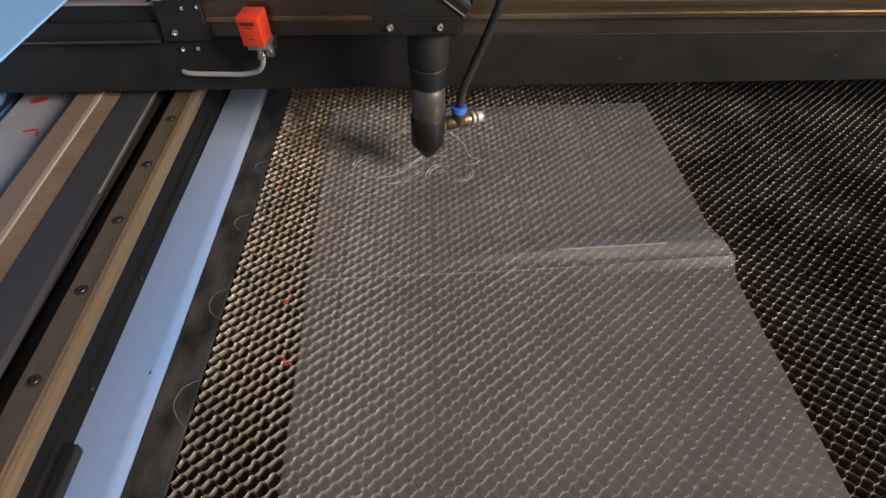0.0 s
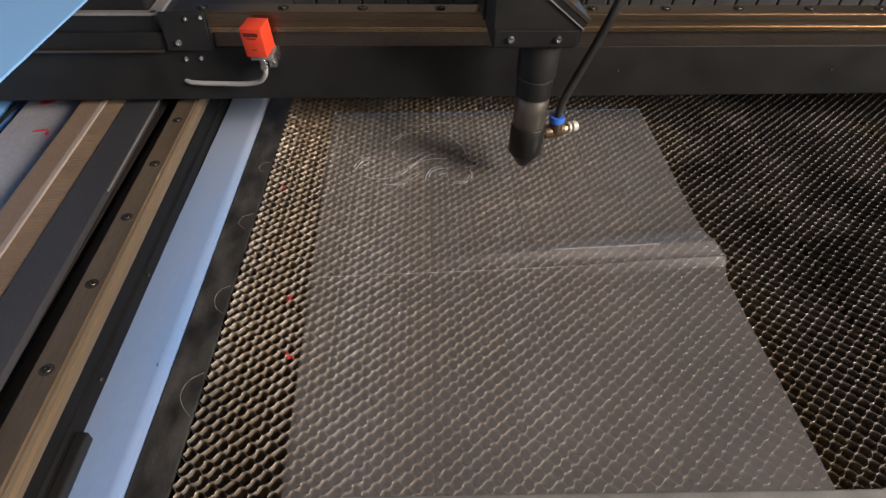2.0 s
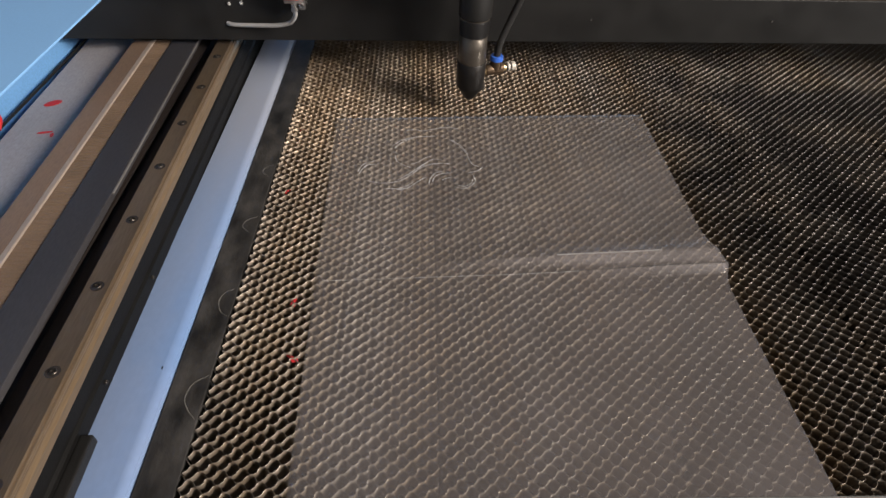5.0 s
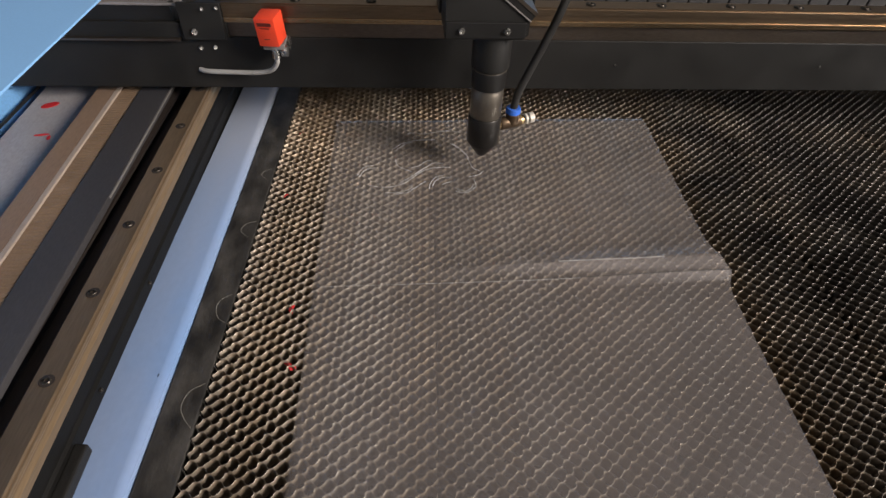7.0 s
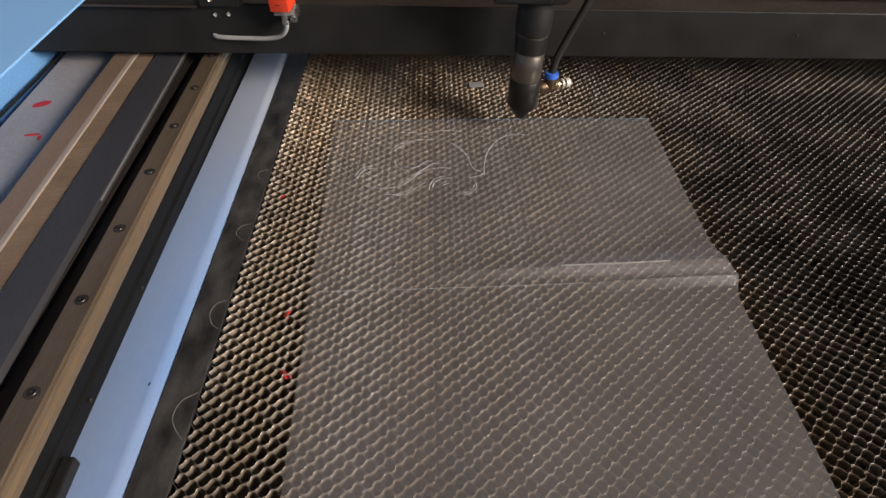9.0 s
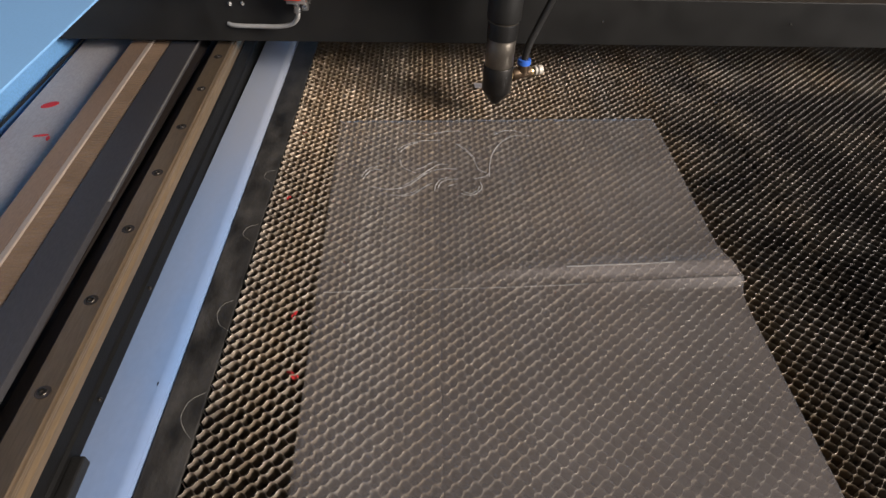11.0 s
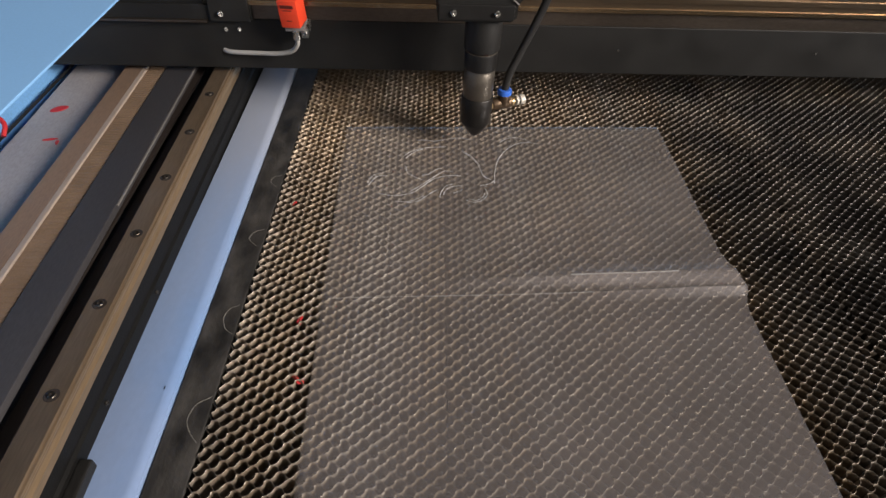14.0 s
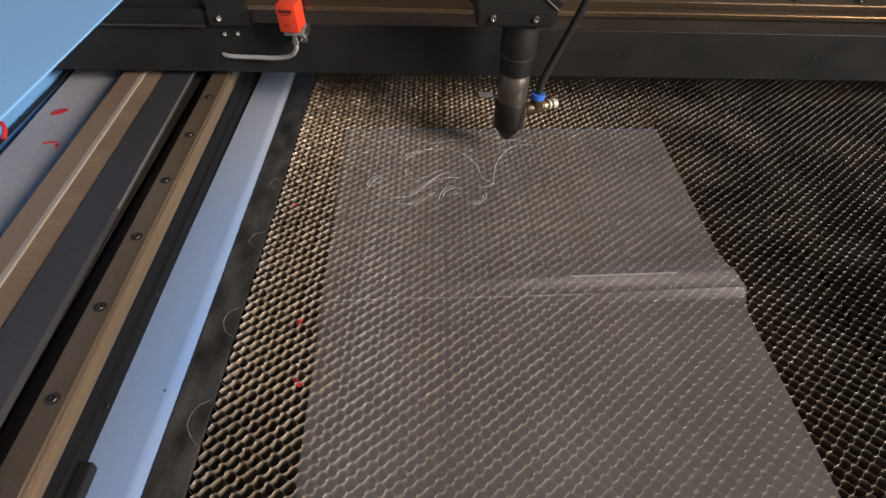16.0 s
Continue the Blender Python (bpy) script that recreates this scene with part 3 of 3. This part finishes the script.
def build_bed():
    bed = thing("honeycomb_bed", "sooty aluminium honeycomb cutting bed with amber residue", "cutting bed")
    part("side_frame", box(0.0085, 0.0308, Y0 + 0.01, Y1 - 0.02, -0.014, -0.0006, 0.0008), M_DUSTY, bed, "dusty black frame edge with faint scribbles")
    part("front_frame", box(0.0310, 0.90, -0.352, BY0 - 0.0025, -0.014, 0.0012, 0.001), M_ALU, bed, "grey aluminium frame edge")
    for pts in ([(0.0285, -0.178), (0.0225, -0.182), (0.0205, -0.190), (0.0240, -0.199), (0.0295, -0.203)],
                [(0.0295, -0.250), (0.0215, -0.256), (0.0195, -0.266), (0.0235, -0.274), (0.0290, -0.280)],
                [(0.0290, -0.100), (0.0215, -0.104), (0.0195, -0.112), (0.0260, -0.119)],
                [(0.0285, -0.030), (0.0225, -0.033), (0.0210, -0.040), (0.0270, -0.046)]):
        part("scribble", tube([(x, y, -0.0005) for x, y in pts], 0.00028, 6, 6, flat=0.6), M_CHALK, bed, "faint pale scribbled loop")
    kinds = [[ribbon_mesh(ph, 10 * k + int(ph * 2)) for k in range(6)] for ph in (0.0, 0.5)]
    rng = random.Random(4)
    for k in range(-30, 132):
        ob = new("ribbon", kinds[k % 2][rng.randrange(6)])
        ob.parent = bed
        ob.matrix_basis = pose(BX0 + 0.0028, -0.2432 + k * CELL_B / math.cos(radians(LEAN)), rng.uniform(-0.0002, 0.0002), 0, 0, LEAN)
    for y in (-0.22, -0.06, 0.10, 0.25):
        part("support_bar", box(BX0, BX1, y - 0.003, y + 0.003, -0.030, -0.0115), M_PAN, bed, "dark support bar under the honeycomb")
    for x in (0.171, 0.311, 0.463, 0.616):
        part("support_bar", box(x - 0.002, x + 0.002, BY0, BY1, -0.030, -0.0115), M_PAN, bed, "dark support bar under the honeycomb")
    # scraps lying in the cells
    for x, y, s in ((0.0715, -0.189, 1.0), (0.0775, -0.236, 1.2), (0.047, -0.065, 0.8), (0.0455, 0.03, 0.7)):
        bm = tube([(-0.003 * s, 0.001, 0), (0, 0, 0.001), (0.002 * s, -0.0015 * s, 0.0006), (0.0035 * s, 0.0005, 0)], 0.0011 * s, 8, 5, flat=0.4)
        ob = tagged(part("plastic_scrap", bm, M_RED), "tiny red plastic scrap lying on the honeycomb", "scrap", "red scraps on the bed")
        ob.matrix_world = pose(x, y, -0.0022, 0, 0, 40 * s * 7)


build_bed()

SCRAP = tagged(part("paper_scrap", box(-0.0075, 0.0075, -0.005, 0.005, 0, 0.0006, 0.0002), M_PLATE), "small grey scrap lying on the honeycomb", "scrap")
SCRAP.matrix_world = pose(0.2175, 0.125, 0.0006, 0, 0, 6)

# the film's corners on the bed
F_BL, F_BR = Vector((0.076, 0.049, 0)), Vector((0.387, 0.067, 0))
F_DOWN = Vector((0.0295, -1.0, 0)).normalized()


def fold_top(u):
    return -0.0135 - 0.003 * max(0.0, u - 0.6)


def fold_rise(u):
    grow = max(0.0, min(1.0, (u - 0.22) / 0.5))
    return 0.0006 + 0.0048 * grow * grow * (3 - 2 * grow)


def crease_lift(u):
    up = max(0.0, min(1.0, (u - 0.45) / 0.5))
    return 0.0046 * up * up * (3 - 2 * up)


def build_film():
    """A frosted film lying on the bed, with a folded crease across it that stands up towards one edge."""
    wide, deep, crease = (F_BR - F_BL).length, 0.47, 0.2205
    across = (F_BR - F_BL).normalized()
    nu = 84
    rows_at = [0.0055 * k for k in range(int(crease / 0.0055) - 4)] + [crease - 0.024 + 0.0008 * k for k in range(48)] + [crease + 0.0165 + 0.0055 * k for k in range(43)]
    bm = bmesh.new()
    grid = []
    for v in rows_at:
        row = []
        for i in range(nu + 1):
            u = i / nu
            d = v - crease
            rise = fold_rise(u)
            fade = max(0.0, min(1.0, (u - 0.70) / 0.30))
            foot, top = -0.0035 * (1 - fade), fold_top(u)
            if d < top:
                h = rise * max(0.0, 1 + (d - top) / (0.014 + 0.016 * u)) ** 1.6
            elif d < foot:
                s = (d - foot) / (top - foot)
                h = rise * s * s * (3 - 2 * s)
            else:
                h = 0.0
            # a tent at the crease: a long slope behind it, a steep face before it
            h += crease_lift(u) * (math.exp(d / 0.013) if d < 0 else max(0.0, 1 - d / 0.0075))
            h += 0.0007 * noise.noise(Vector((u * 5, v * 14, 0.3))) + 0.0007
            h += 0.0020 * max(0, u - 0.72) * max(0.0, math.sin(v * 22 - 0.4)) * (d < -0.03)
            p = (F_BL + Vector((0.036 * v, -v, 0))).lerp(F_BR + Vector((0.0, -v, 0)), u)
            side = 0.0052 * math.exp(-((d - 0.001) / 0.012) ** 2) * u
            row.append(bm.verts.new((p.x + side, p.y, max(0.0006, h))))
        grid.append(row)
    for a, b in zip(grid, grid[1:]):
        for i in range(nu):
            bm.faces.new((a[i], b[i], b[i + 1], a[i + 1]))
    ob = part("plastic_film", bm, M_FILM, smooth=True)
    solid = ob.modifiers.new("thickness", "SOLIDIFY")
    solid.thickness, solid.offset = 0.0002, 1.0
    tagged(ob, "frosted translucent plastic film with a raised fold, engraved with swirls", "plastic sheet")
    # fine pale line along the crease
    pts = []
    for k in range(9):
        u = 0.02 + 0.60 * k / 8
        p = F_BL + across * (wide * u) + F_DOWN * (crease + 0.0006)
        pts.append((p.x + 0.003 * u, p.y, 0.0011 + crease_lift(u)))
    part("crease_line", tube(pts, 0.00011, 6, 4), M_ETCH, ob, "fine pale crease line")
    # thin black tube paints in the shade inside the crease
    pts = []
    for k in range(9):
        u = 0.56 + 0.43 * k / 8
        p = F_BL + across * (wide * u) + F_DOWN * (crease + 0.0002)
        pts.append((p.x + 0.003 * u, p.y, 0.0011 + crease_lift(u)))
    part("crease_shade", tube(pts, 0.00022, 6, 4), M_BLACK, ob, "thin dark line painted for the shade in the crease")
    # the second, softer fold behind it: a pale streak painted as its highlight
    pts = []
    for k in range(13):
        u = 0.59 + 0.27 * k / 12
        v = crease + fold_top(u) + 0.0006 * math.sin(k * 0.26)
        p = (F_BL + Vector((0.036 * v, -v, 0))).lerp(F_BR + Vector((0.0, -v, 0)), u)
        pts.append((p.x, p.y, fold_rise(u) + 0.0012))
    part("fold_highlight", tube(pts, 0.0008, 6, 4, flat=0.3), M_FROST, ob, "soft pale streak painted as the fold's highlight")
    return ob


FILM = build_film()

UPPER_STROKES = [
    [(0.1329, 0.0005), (0.1387, 0.0082), (0.1481, 0.0147), (0.1586, 0.0174), (0.1727, 0.0190)],
    [(0.1356, -0.0015), (0.1430, 0.0087), (0.1516, 0.0143)],
    [(0.1620, 0.0279), (0.1728, 0.0316), (0.1836, 0.0344), (0.1962, 0.0328)],
    [(0.1460, 0.0281), (0.1531, 0.0297), (0.1620, 0.0270)],
    [(0.1866, 0.0135), (0.1950, 0.0033), (0.2014, -0.0082), (0.2055, -0.0249), (0.2119, -0.0301)],
    [(0.1892, 0.0127), (0.1967, 0.0034), (0.2033, -0.0095)],
    [(0.1361, -0.0139), (0.1381, -0.0236), (0.1441, -0.0289), (0.1507, -0.0326)],
    [(0.1039, -0.0399), (0.1065, -0.0318), (0.1110, -0.0261), (0.1175, -0.0245)],
    [(0.1055, -0.0430), (0.1084, -0.0349), (0.1129, -0.0296), (0.1202, -0.0285)],
]
LOWER_STROKES = [
    [(0.1146, -0.0537), (0.1243, -0.0559), (0.1322, -0.0556), (0.1431, -0.0513), (0.1510, -0.0433), (0.1590, -0.0337), (0.1672, -0.0279), (0.1772, -0.0256), (0.1855, -0.0258)],
    [(0.1399, -0.0510), (0.1493, -0.0420), (0.1565, -0.0338), (0.1647, -0.0250), (0.1706, -0.0194), (0.1789, -0.0199)],
    [(0.1506, -0.0272), (0.1572, -0.0242), (0.1639, -0.0169), (0.1689, -0.0153)],
    [(0.1389, -0.0653), (0.1482, -0.0625), (0.1544, -0.0560), (0.1607, -0.0494), (0.1639, -0.0467)],
    [(0.1294, -0.0634), (0.1388, -0.0636), (0.1473, -0.0598), (0.1528, -0.0545)],
    [(0.1666, -0.0568), (0.1679, -0.0491), (0.1720, -0.0411), (0.1786, -0.0374)],
    [(0.1695, -0.0529), (0.1723, -0.0456), (0.1785, -0.0411), (0.1859, -0.0398)],
    [(0.1783, -0.0505), (0.1816, -0.0483), (0.1857, -0.0466)],
    [(0.1892, -0.0597), (0.1955, -0.0619), (0.2020, -0.0592), (0.2072, -0.0514), (0.2061, -0.0437)],
    [(0.1909, -0.0571), (0.1972, -0.0594), (0.2033, -0.0546), (0.2051, -0.0494)],
    [(0.2014, -0.0391), (0.2098, -0.0361), (0.2152, -0.0305)],
]
LATE_STROKES = [
    [(0.2148, -0.0354), (0.2160, -0.0189), (0.2198, -0.0015), (0.2271, 0.0138), (0.2370, 0.0252), (0.2484, 0.0305), (0.2591, 0.0294)],
    [(0.2239, 0.0293), (0.2307, 0.0354), (0.2401, 0.0382), (0.2506, 0.0345)],
]


def build_stroke(points, parent):
    return part("engraved_line", tube([(x, y, 0.0015) for x, y in points], 0.00036, 6, 6, flat=0.5), M_FROST, parent, "thin white engraved swirl")


for stroke in UPPER_STROKES + LOWER_STROKES:
    build_stroke(stroke, FILM)
LATE = [build_stroke(stroke, FILM) for stroke in LATE_STROKES]


# ---- the gantry: built at travel 0, then driven along the rails ----
YAW = math.degrees(math.atan(0.04))


def build_gantry():
    g = thing("gantry", "black gantry beam with a brown steel cross rail", "gantry")
    part("beam", box(-0.19, 0.93, 0.0215, 0.085, 0.0545, 0.0995, 0.0008), M_BLACK, g)
    part("beam_cap", box(-0.19, 0.93, 0.0222, 0.085, 0.0995, 0.1122, 0.0005), M_LIP, g, "dull brownish aluminium upper edge")
    bm = bmesh.new()
    for x in (0.33, 0.52):
        lathe([(0.0010, 0), (0.0010, 0.0004)], 10, bm, pose(x, 0.0214, 0.078, 90))
    part("paint_chip", bm, M_STEEL, g, "tiny bright paint chips")
    # cross rail
    part("cross_rail", prism([(0.002, 0.1122), (0.002, 0.1279), (0.925, 0.1279), (0.925, 0.1122)], 0.0196, 0.0345), M_RAILX, g, "oiled steel cross rail in a reflected brown")
    part("raceway", box(0.002, 0.925, 0.0184, 0.0196, 0.1128, 0.1168, 0.0004), M_GOLDX, g, "bright golden raceway")
    part("raceway", box(0.002, 0.925, 0.0186, 0.0196, 0.1215, 0.1268, 0.0004), M_RAILX, g)
    for k in range(16):
        x = 0.0588 + 0.06 * (k - 1)
        # black ring painted for the shaded recess round each bolt
        part("bolt_seat", lathe([(0.0042, 0.1280), (0.0042, 0.1284), (0.0034, 0.1282)], 18, at=pose(x, 0.0270, 0)), M_BLACK, g, "dark ring for the shade in a counterbore")
        add_screw(g, (x, 0.0270, 0.1270), (0, 0, 23 * k), 0.95, BOLT)
    # motor mount at the end of the beam
    part("motor_mount", prism([(-0.114, 0.1004), (-0.034, 0.1004), (-0.038, 0.1250), (-0.108, 0.1250)], 0.0205, 0.080), M_BLACK2, g, "black motor mount block")
    part("mount_foot", box(-0.188, -0.0345, 0.0150, 0.0205, 0.0980, 0.1002, 0.0005), M_LIP, g, "thin worn metal edge")
    # black strip hides the brown cap along the beam's end
    part("dark_end_strip", box(-0.188, 0.0035, 0.0180, 0.0214, 0.0995, 0.1125, 0.0008), M_BLACK, g, "black strip over the beam's end")
    bm = box(-0.106, -0.030, 0.0185, 0.0245, 0.1250, 0.1272, 0.0006)
    box(-0.106, -0.096, 0.0245, 0.075, 0.1250, 0.1272, 0.0006, bm)
    box(-0.040, -0.030, 0.0245, 0.075, 0.1250, 0.1272, 0.0006, bm)
    flange = part("motor_flange", bm, M_GREYL, g, "grey metal motor flange with screw holes")
    for x in (-0.100, -0.036):
        # flat black disc in place of a shaded hole
        part("screw_hole", lathe([(0.0022, 0.1272), (0.0022, 0.1275)], 16, at=pose(x, 0.0215, 0)), M_BLACK, flange, "dark disc for the shade in a screw hole")
    part("motor", box(-0.095, -0.041, 0.0255, 0.075, 0.1250, 0.172, 0.002), M_BLACK, g, "black stepper motor")
    part("end_plate", box(-0.031, 0.0020, 0.0150, 0.0179, 0.0995, 0.1290, 0.0008), M_BLACK, g, "black end plate with small screws")
    for x, z, s in ((-0.022, 0.1065, 1.0), (-0.022, 0.0902, 0.75), (-0.0105, 0.0908, 0.75), (-0.012, 0.1245, 0.6), (-0.001, 0.1255, 0.6)):
        add_screw(g, (x, 0.0150 if z > 0.1 else 0.0214, z), (90, 0, 30), s * 0.85)
    # drag chain behind the rail
    for k in range(46):
        x = 0.06 + 0.019 * k
        bm = box(x, x + 0.0176, 0.068, 0.090, 0.1130, 0.1315, 0.0012)
        box(x + 0.0176, x + 0.0192, 0.070, 0.088, 0.1145, 0.1300, bm=bm)
        part("chain_link", bm, M_CHAIN, g)
    return g


def build_sensor(g):
    """The orange sensor hangs on the beam's face and rides with it."""
    s = part("sensor", box(-0.0082, 0.0082, 0, 0.018, 0, 0.0225, 0.0011), M_ORANGE, g, "orange square proximity sensor", smooth=True)
    s.matrix_basis = pose(0.0395, -0.0038, 0.1030, 4, -3, -12)
    part("print_block", box(-0.0058, 0.0052, -0.0003, 0.0002, 0.0165, 0.0192), M_PRINT, s, "dark printed block")
    for k, (w, z) in enumerate(((0.0042, 0.0148), (0.0026, 0.0062))):
        part("print_bar", box(-w, w - 0.001, -0.0002, 0.0002, z - 0.00035, z + 0.00035), M_PRINT, s, "faint printed bar")
    bm = box(0.0335, 0.0500, 0.0005, 0.0195, 0.0985, 0.1028, 0.0006)
    part("sensor_bracket", bm, M_GREYL, g, "small grey metal bracket")
    part("bracket_ear", box(0.0462, 0.0520, 0.0010, 0.0215, 0.0925, 0.1010, 0.0008), M_STEEL, g, "bright bracket ear")
    add_screw(g, (0.0490, 0.0010, 0.0965), (90, 0, 0), 0.9)
    part("strain_relief", lathe([(0.0034, 0.0905), (0.0034, 0.0985), (0.0028, 0.0995)], 18, at=pose(0.0420, 0.0035, 0)), M_STEEL, g, "metal cable gland")
    part("sensor_cable", tube([(0.0420, 0.0035, 0.0915), (0.0412, 0.0040, 0.0855), (0.0350, 0.0070, 0.0780), (0.0220, 0.0105, 0.0740), (0.0040, 0.0145, 0.0722),
                               (-0.0120, 0.0172, 0.0712), (-0.0225, 0.0195, 0.0708), (-0.0270, 0.0220, 0.0712)], 0.0020, 12, 8), M_CABLE, g, "grey sensor cable", smooth=True)


GANTRY = build_gantry()
build_sensor(GANTRY)


def build_head():
    """The laser head, about its beam axis at the height of the bed."""
    h = thing("laser_head", "black and grey laser cutting head with an air hose", "laser head")
    part("nozzle", lathe([(0.0022, 0.0168), (0.0040, 0.0172), (0.0052, 0.0186), (0.0122, 0.0292), (0.0138, 0.0318), (0.0140, 0.0560), (0.0136, 0.0565)], 40), M_NOZZLE2, h, "dark conical nozzle", smooth=True)
    part("nozzle_flat", box(0.0088, 0.0134, -0.0075, -0.0015, 0.0300, 0.0405, 0.0006), M_NOZZLE, h, "small grey flat on the nozzle")
    part("barrel", lathe([(0.0128, 0.0562), (0.0131, 0.0568), (0.0131, 0.0800), (0.0126, 0.0806), (0.0126, 0.0830)], 40), M_NOZZLE, h, "grey metal barrel", smooth=True)
    part("clamp_ring", lathe([(0.0120, 0.0822), (0.0136, 0.0828), (0.0138, 0.0960), (0.0134, 0.0972), (0.0120, 0.0975)], 40), M_BLACK2, h, "black clamp ring", smooth=True)
    # lighter ring stands in for the highlight on the clamp ring's rim
    part("ring_highlight", lathe([(0.0130, 0.0973), (0.0137, 0.0976), (0.0137, 0.0982), (0.0128, 0.0986)], 40), M_NOZZLE, h, "thin lighter ring painted as the edge's highlight", smooth=True)
    part("lens_tube", lathe([(0.0134, 0.0984), (0.0150, 0.1000), (0.0150, 0.1265), (0.0140, 0.1290)], 40), M_BLACK, h, "black lens tube", smooth=True)
    # mirror mount above the tube
    bm = prism([(-0.038, 0.1285), (0.018, 0.1285), (0.0225, 0.1320), (0.0225, 0.1420), (-0.0175, 0.1725), (-0.038, 0.1725)], -0.0190, 0.024)
    mount = part("mirror_mount", bm, M_BLACK, h, "black mirror mount with a slanted side")
    for name, a, b, y, m, lab in (("mount_edge", 0.0001, 0.0008, -0.0205, M_GREYL, "thin bright edge"), ("mirror_cap", 0.0009, 0.0052, -0.0195, M_BLACK2, ""), ("mirror_plate", 0.0053, 0.0078, -0.0200, M_LIP, "brownish slanted mirror plate")):
        nx, nz = 0.606, 0.795
        part(name, prism([(0.0225 + nx * a, 0.1420 + nz * a), (0.0225 + nx * b, 0.1420 + nz * b), (-0.0175 + nx * b, 0.1725 + nz * b), (-0.0175 + nx * a, 0.1725 + nz * a)], y, 0.022), m, mount, lab)
    bm = lathe([(0.0035, 0.0), (0.0035, 0.006), (0.0020, 0.007), (0.0020, 0.016), (0.0026, 0.0165), (0.0026, 0.019)], 16, at=pose(0.0200, 0.004, 0.1560, 0, 50, 0))
    part("adjusting_screw", bm, M_BRASS, mount, "brass adjusting screw", smooth=True)
    part("front_plate", box(-0.038, 0.0200, -0.0212, -0.0190, 0.1300, 0.1420, 0.0008), M_BLACK2, h)
    for x in (-0.0268, 0.0062):
        add_screw(h, (x, -0.0212, 0.1358), (90, 0, 20), 0.85)
    part("carriage", box(-0.040, 0.034, 0.024, 0.062, 0.1300, 0.150, 0.001), M_BLACK2, h, "black carriage block on the cross rail")
    # air fitting
    turn = math.degrees(math.atan2(0.016, 0.0463))
    f = part("air_fitting", lathe([(0.0050, 0.0150), (0.0055, 0.0160), (0.0055, 0.0330), (0.0050, 0.0340)], 24, at=pose(0, 0, 0.0440, 0, 90, turn)), M_BRONZE, h, "brown tarnished air fitting", smooth=True)
    at = pose(0, 0, 0.0440, 0, 90, 0)
    at = Matrix.Translation((0, 0, 0.0440)) @ Matrix.Rotation(radians(turn), 4, "Z") @ Matrix.Rotation(radians(90), 4, "Y")
    f.data.transform(at @ pose(0, 0, 0.0440, 0, 90, turn).inverted())
    part("nut", lathe([(0.0042, 0.0118), (0.0046, 0.0122), (0.0046, 0.0150), (0.0040, 0.0152)], 6, at=at), M_BRASS, h, "small brass nut")
    for r, a, b, m, n, lab in ((0.0042, 0.0340, 0.0372, M_BRASS, "brass_ring", "brass ring"), (0.0036, 0.0372, 0.0388, M_BLACK, "seal", ""), (0.0046, 0.0388, 0.0414, M_PALE, "brass_ring", "pale ring"),
                               (0.0038, 0.0414, 0.0430, M_BLACK, "seal", ""), (0.0044, 0.0430, 0.0478, M_PALE, "end_cap", "pale sintered end cap")):
        part(n, lathe([(r * 0.9, a), (r, a + 0.0004), (r, b - 0.0004), (r * 0.9, b)], 24, at=at), m, h, lab, smooth=True)
    c = Vector((0.0251, 0.0079, 0))
    part("elbow", lathe([(0.0058, 0.0440), (0.0058, 0.0525), (0.0052, 0.0530)], 24, at=pose(c.x, c.y, 0)), M_BRONZE, h, smooth=True)
    part("collar", lathe([(0.0056, 0.0530), (0.0064, 0.0535), (0.0064, 0.0565), (0.0058, 0.0580), (0.0040, 0.0580)], 24, at=pose(c.x, c.y, 0)), M_COLLAR, h, "blue push-in collar", smooth=True)
    part("air_hose", tube([(c.x, c.y, 0.0570), (0.0276, 0.0082, 0.0720), (0.0350, 0.0085, 0.0930), (0.0440, 0.0080, 0.1180), (0.0520, 0.0080, 0.1430), (0.0575, 0.0120, 0.1640),
                           (0.0580, 0.0300, 0.1900), (0.0400, 0.0700, 0.2000), (0.0200, 0.0900, 0.1900)], 0.0033, 14, 10), M_HOSE, h, "dull black air hose", smooth=True)
    spark = part("spark", lathe([(0.0004, -0.0014), (0.0014, -0.0006), (0.0017, 0.0004), (0.0010, 0.0014), (0.0003, 0.0020)], 14), M_SPARK, h, "white-hot cutting spark", smooth=True)
    return h, spark


HEAD, SPARK = build_head()


# ---- what moves ----
ON, OFF = pose(0, 0, 0.0022), pose(0, 0, 0.0300)      # the spark on the film; hidden inside the nozzle


def motions():
    walk(GANTRY, [(t, pose(0, g, 0, 0, 0, YAW)) for t, g, _, _ in GANTRY_PATH])
    walk(HEAD, [(t, pose(x, y, 0, 0, 0, YAW)) for t, _, x, y in GANTRY_PATH])
    rows = []
    for start, end in ((0.3, 0.3), (0.5, 0.8), (1.0, 1.0), (3.5, 3.5), (3.9, 4.0), (6.3, 6.4), (8.2, 8.5), (8.8, 8.8), (9.2, 9.2), (12.5, 12.5), (13.4, 13.6), (13.8, 13.8), (14.7, 15.1), (15.4, 15.4), (15.6, 15.6)):
        rows += [(start - 1 / 15, OFF), (start - 1 / 30, ON), (end + 1 / 30, ON), (end + 1 / 15, OFF)]
    walk(SPARK, [(0, OFF), *rows, (16, OFF)])
    # the last swirls are cut while the clip runs
    under, done = pose(0, 0, -0.045), pose(0, 0, 0)
    walk(LATE[0], [(0, under), (8.5, under), (8.7, done), (16, done)])
    walk(LATE[1], [(0, under), (10.0, under), (10.2, done), (16, done)])


motions()
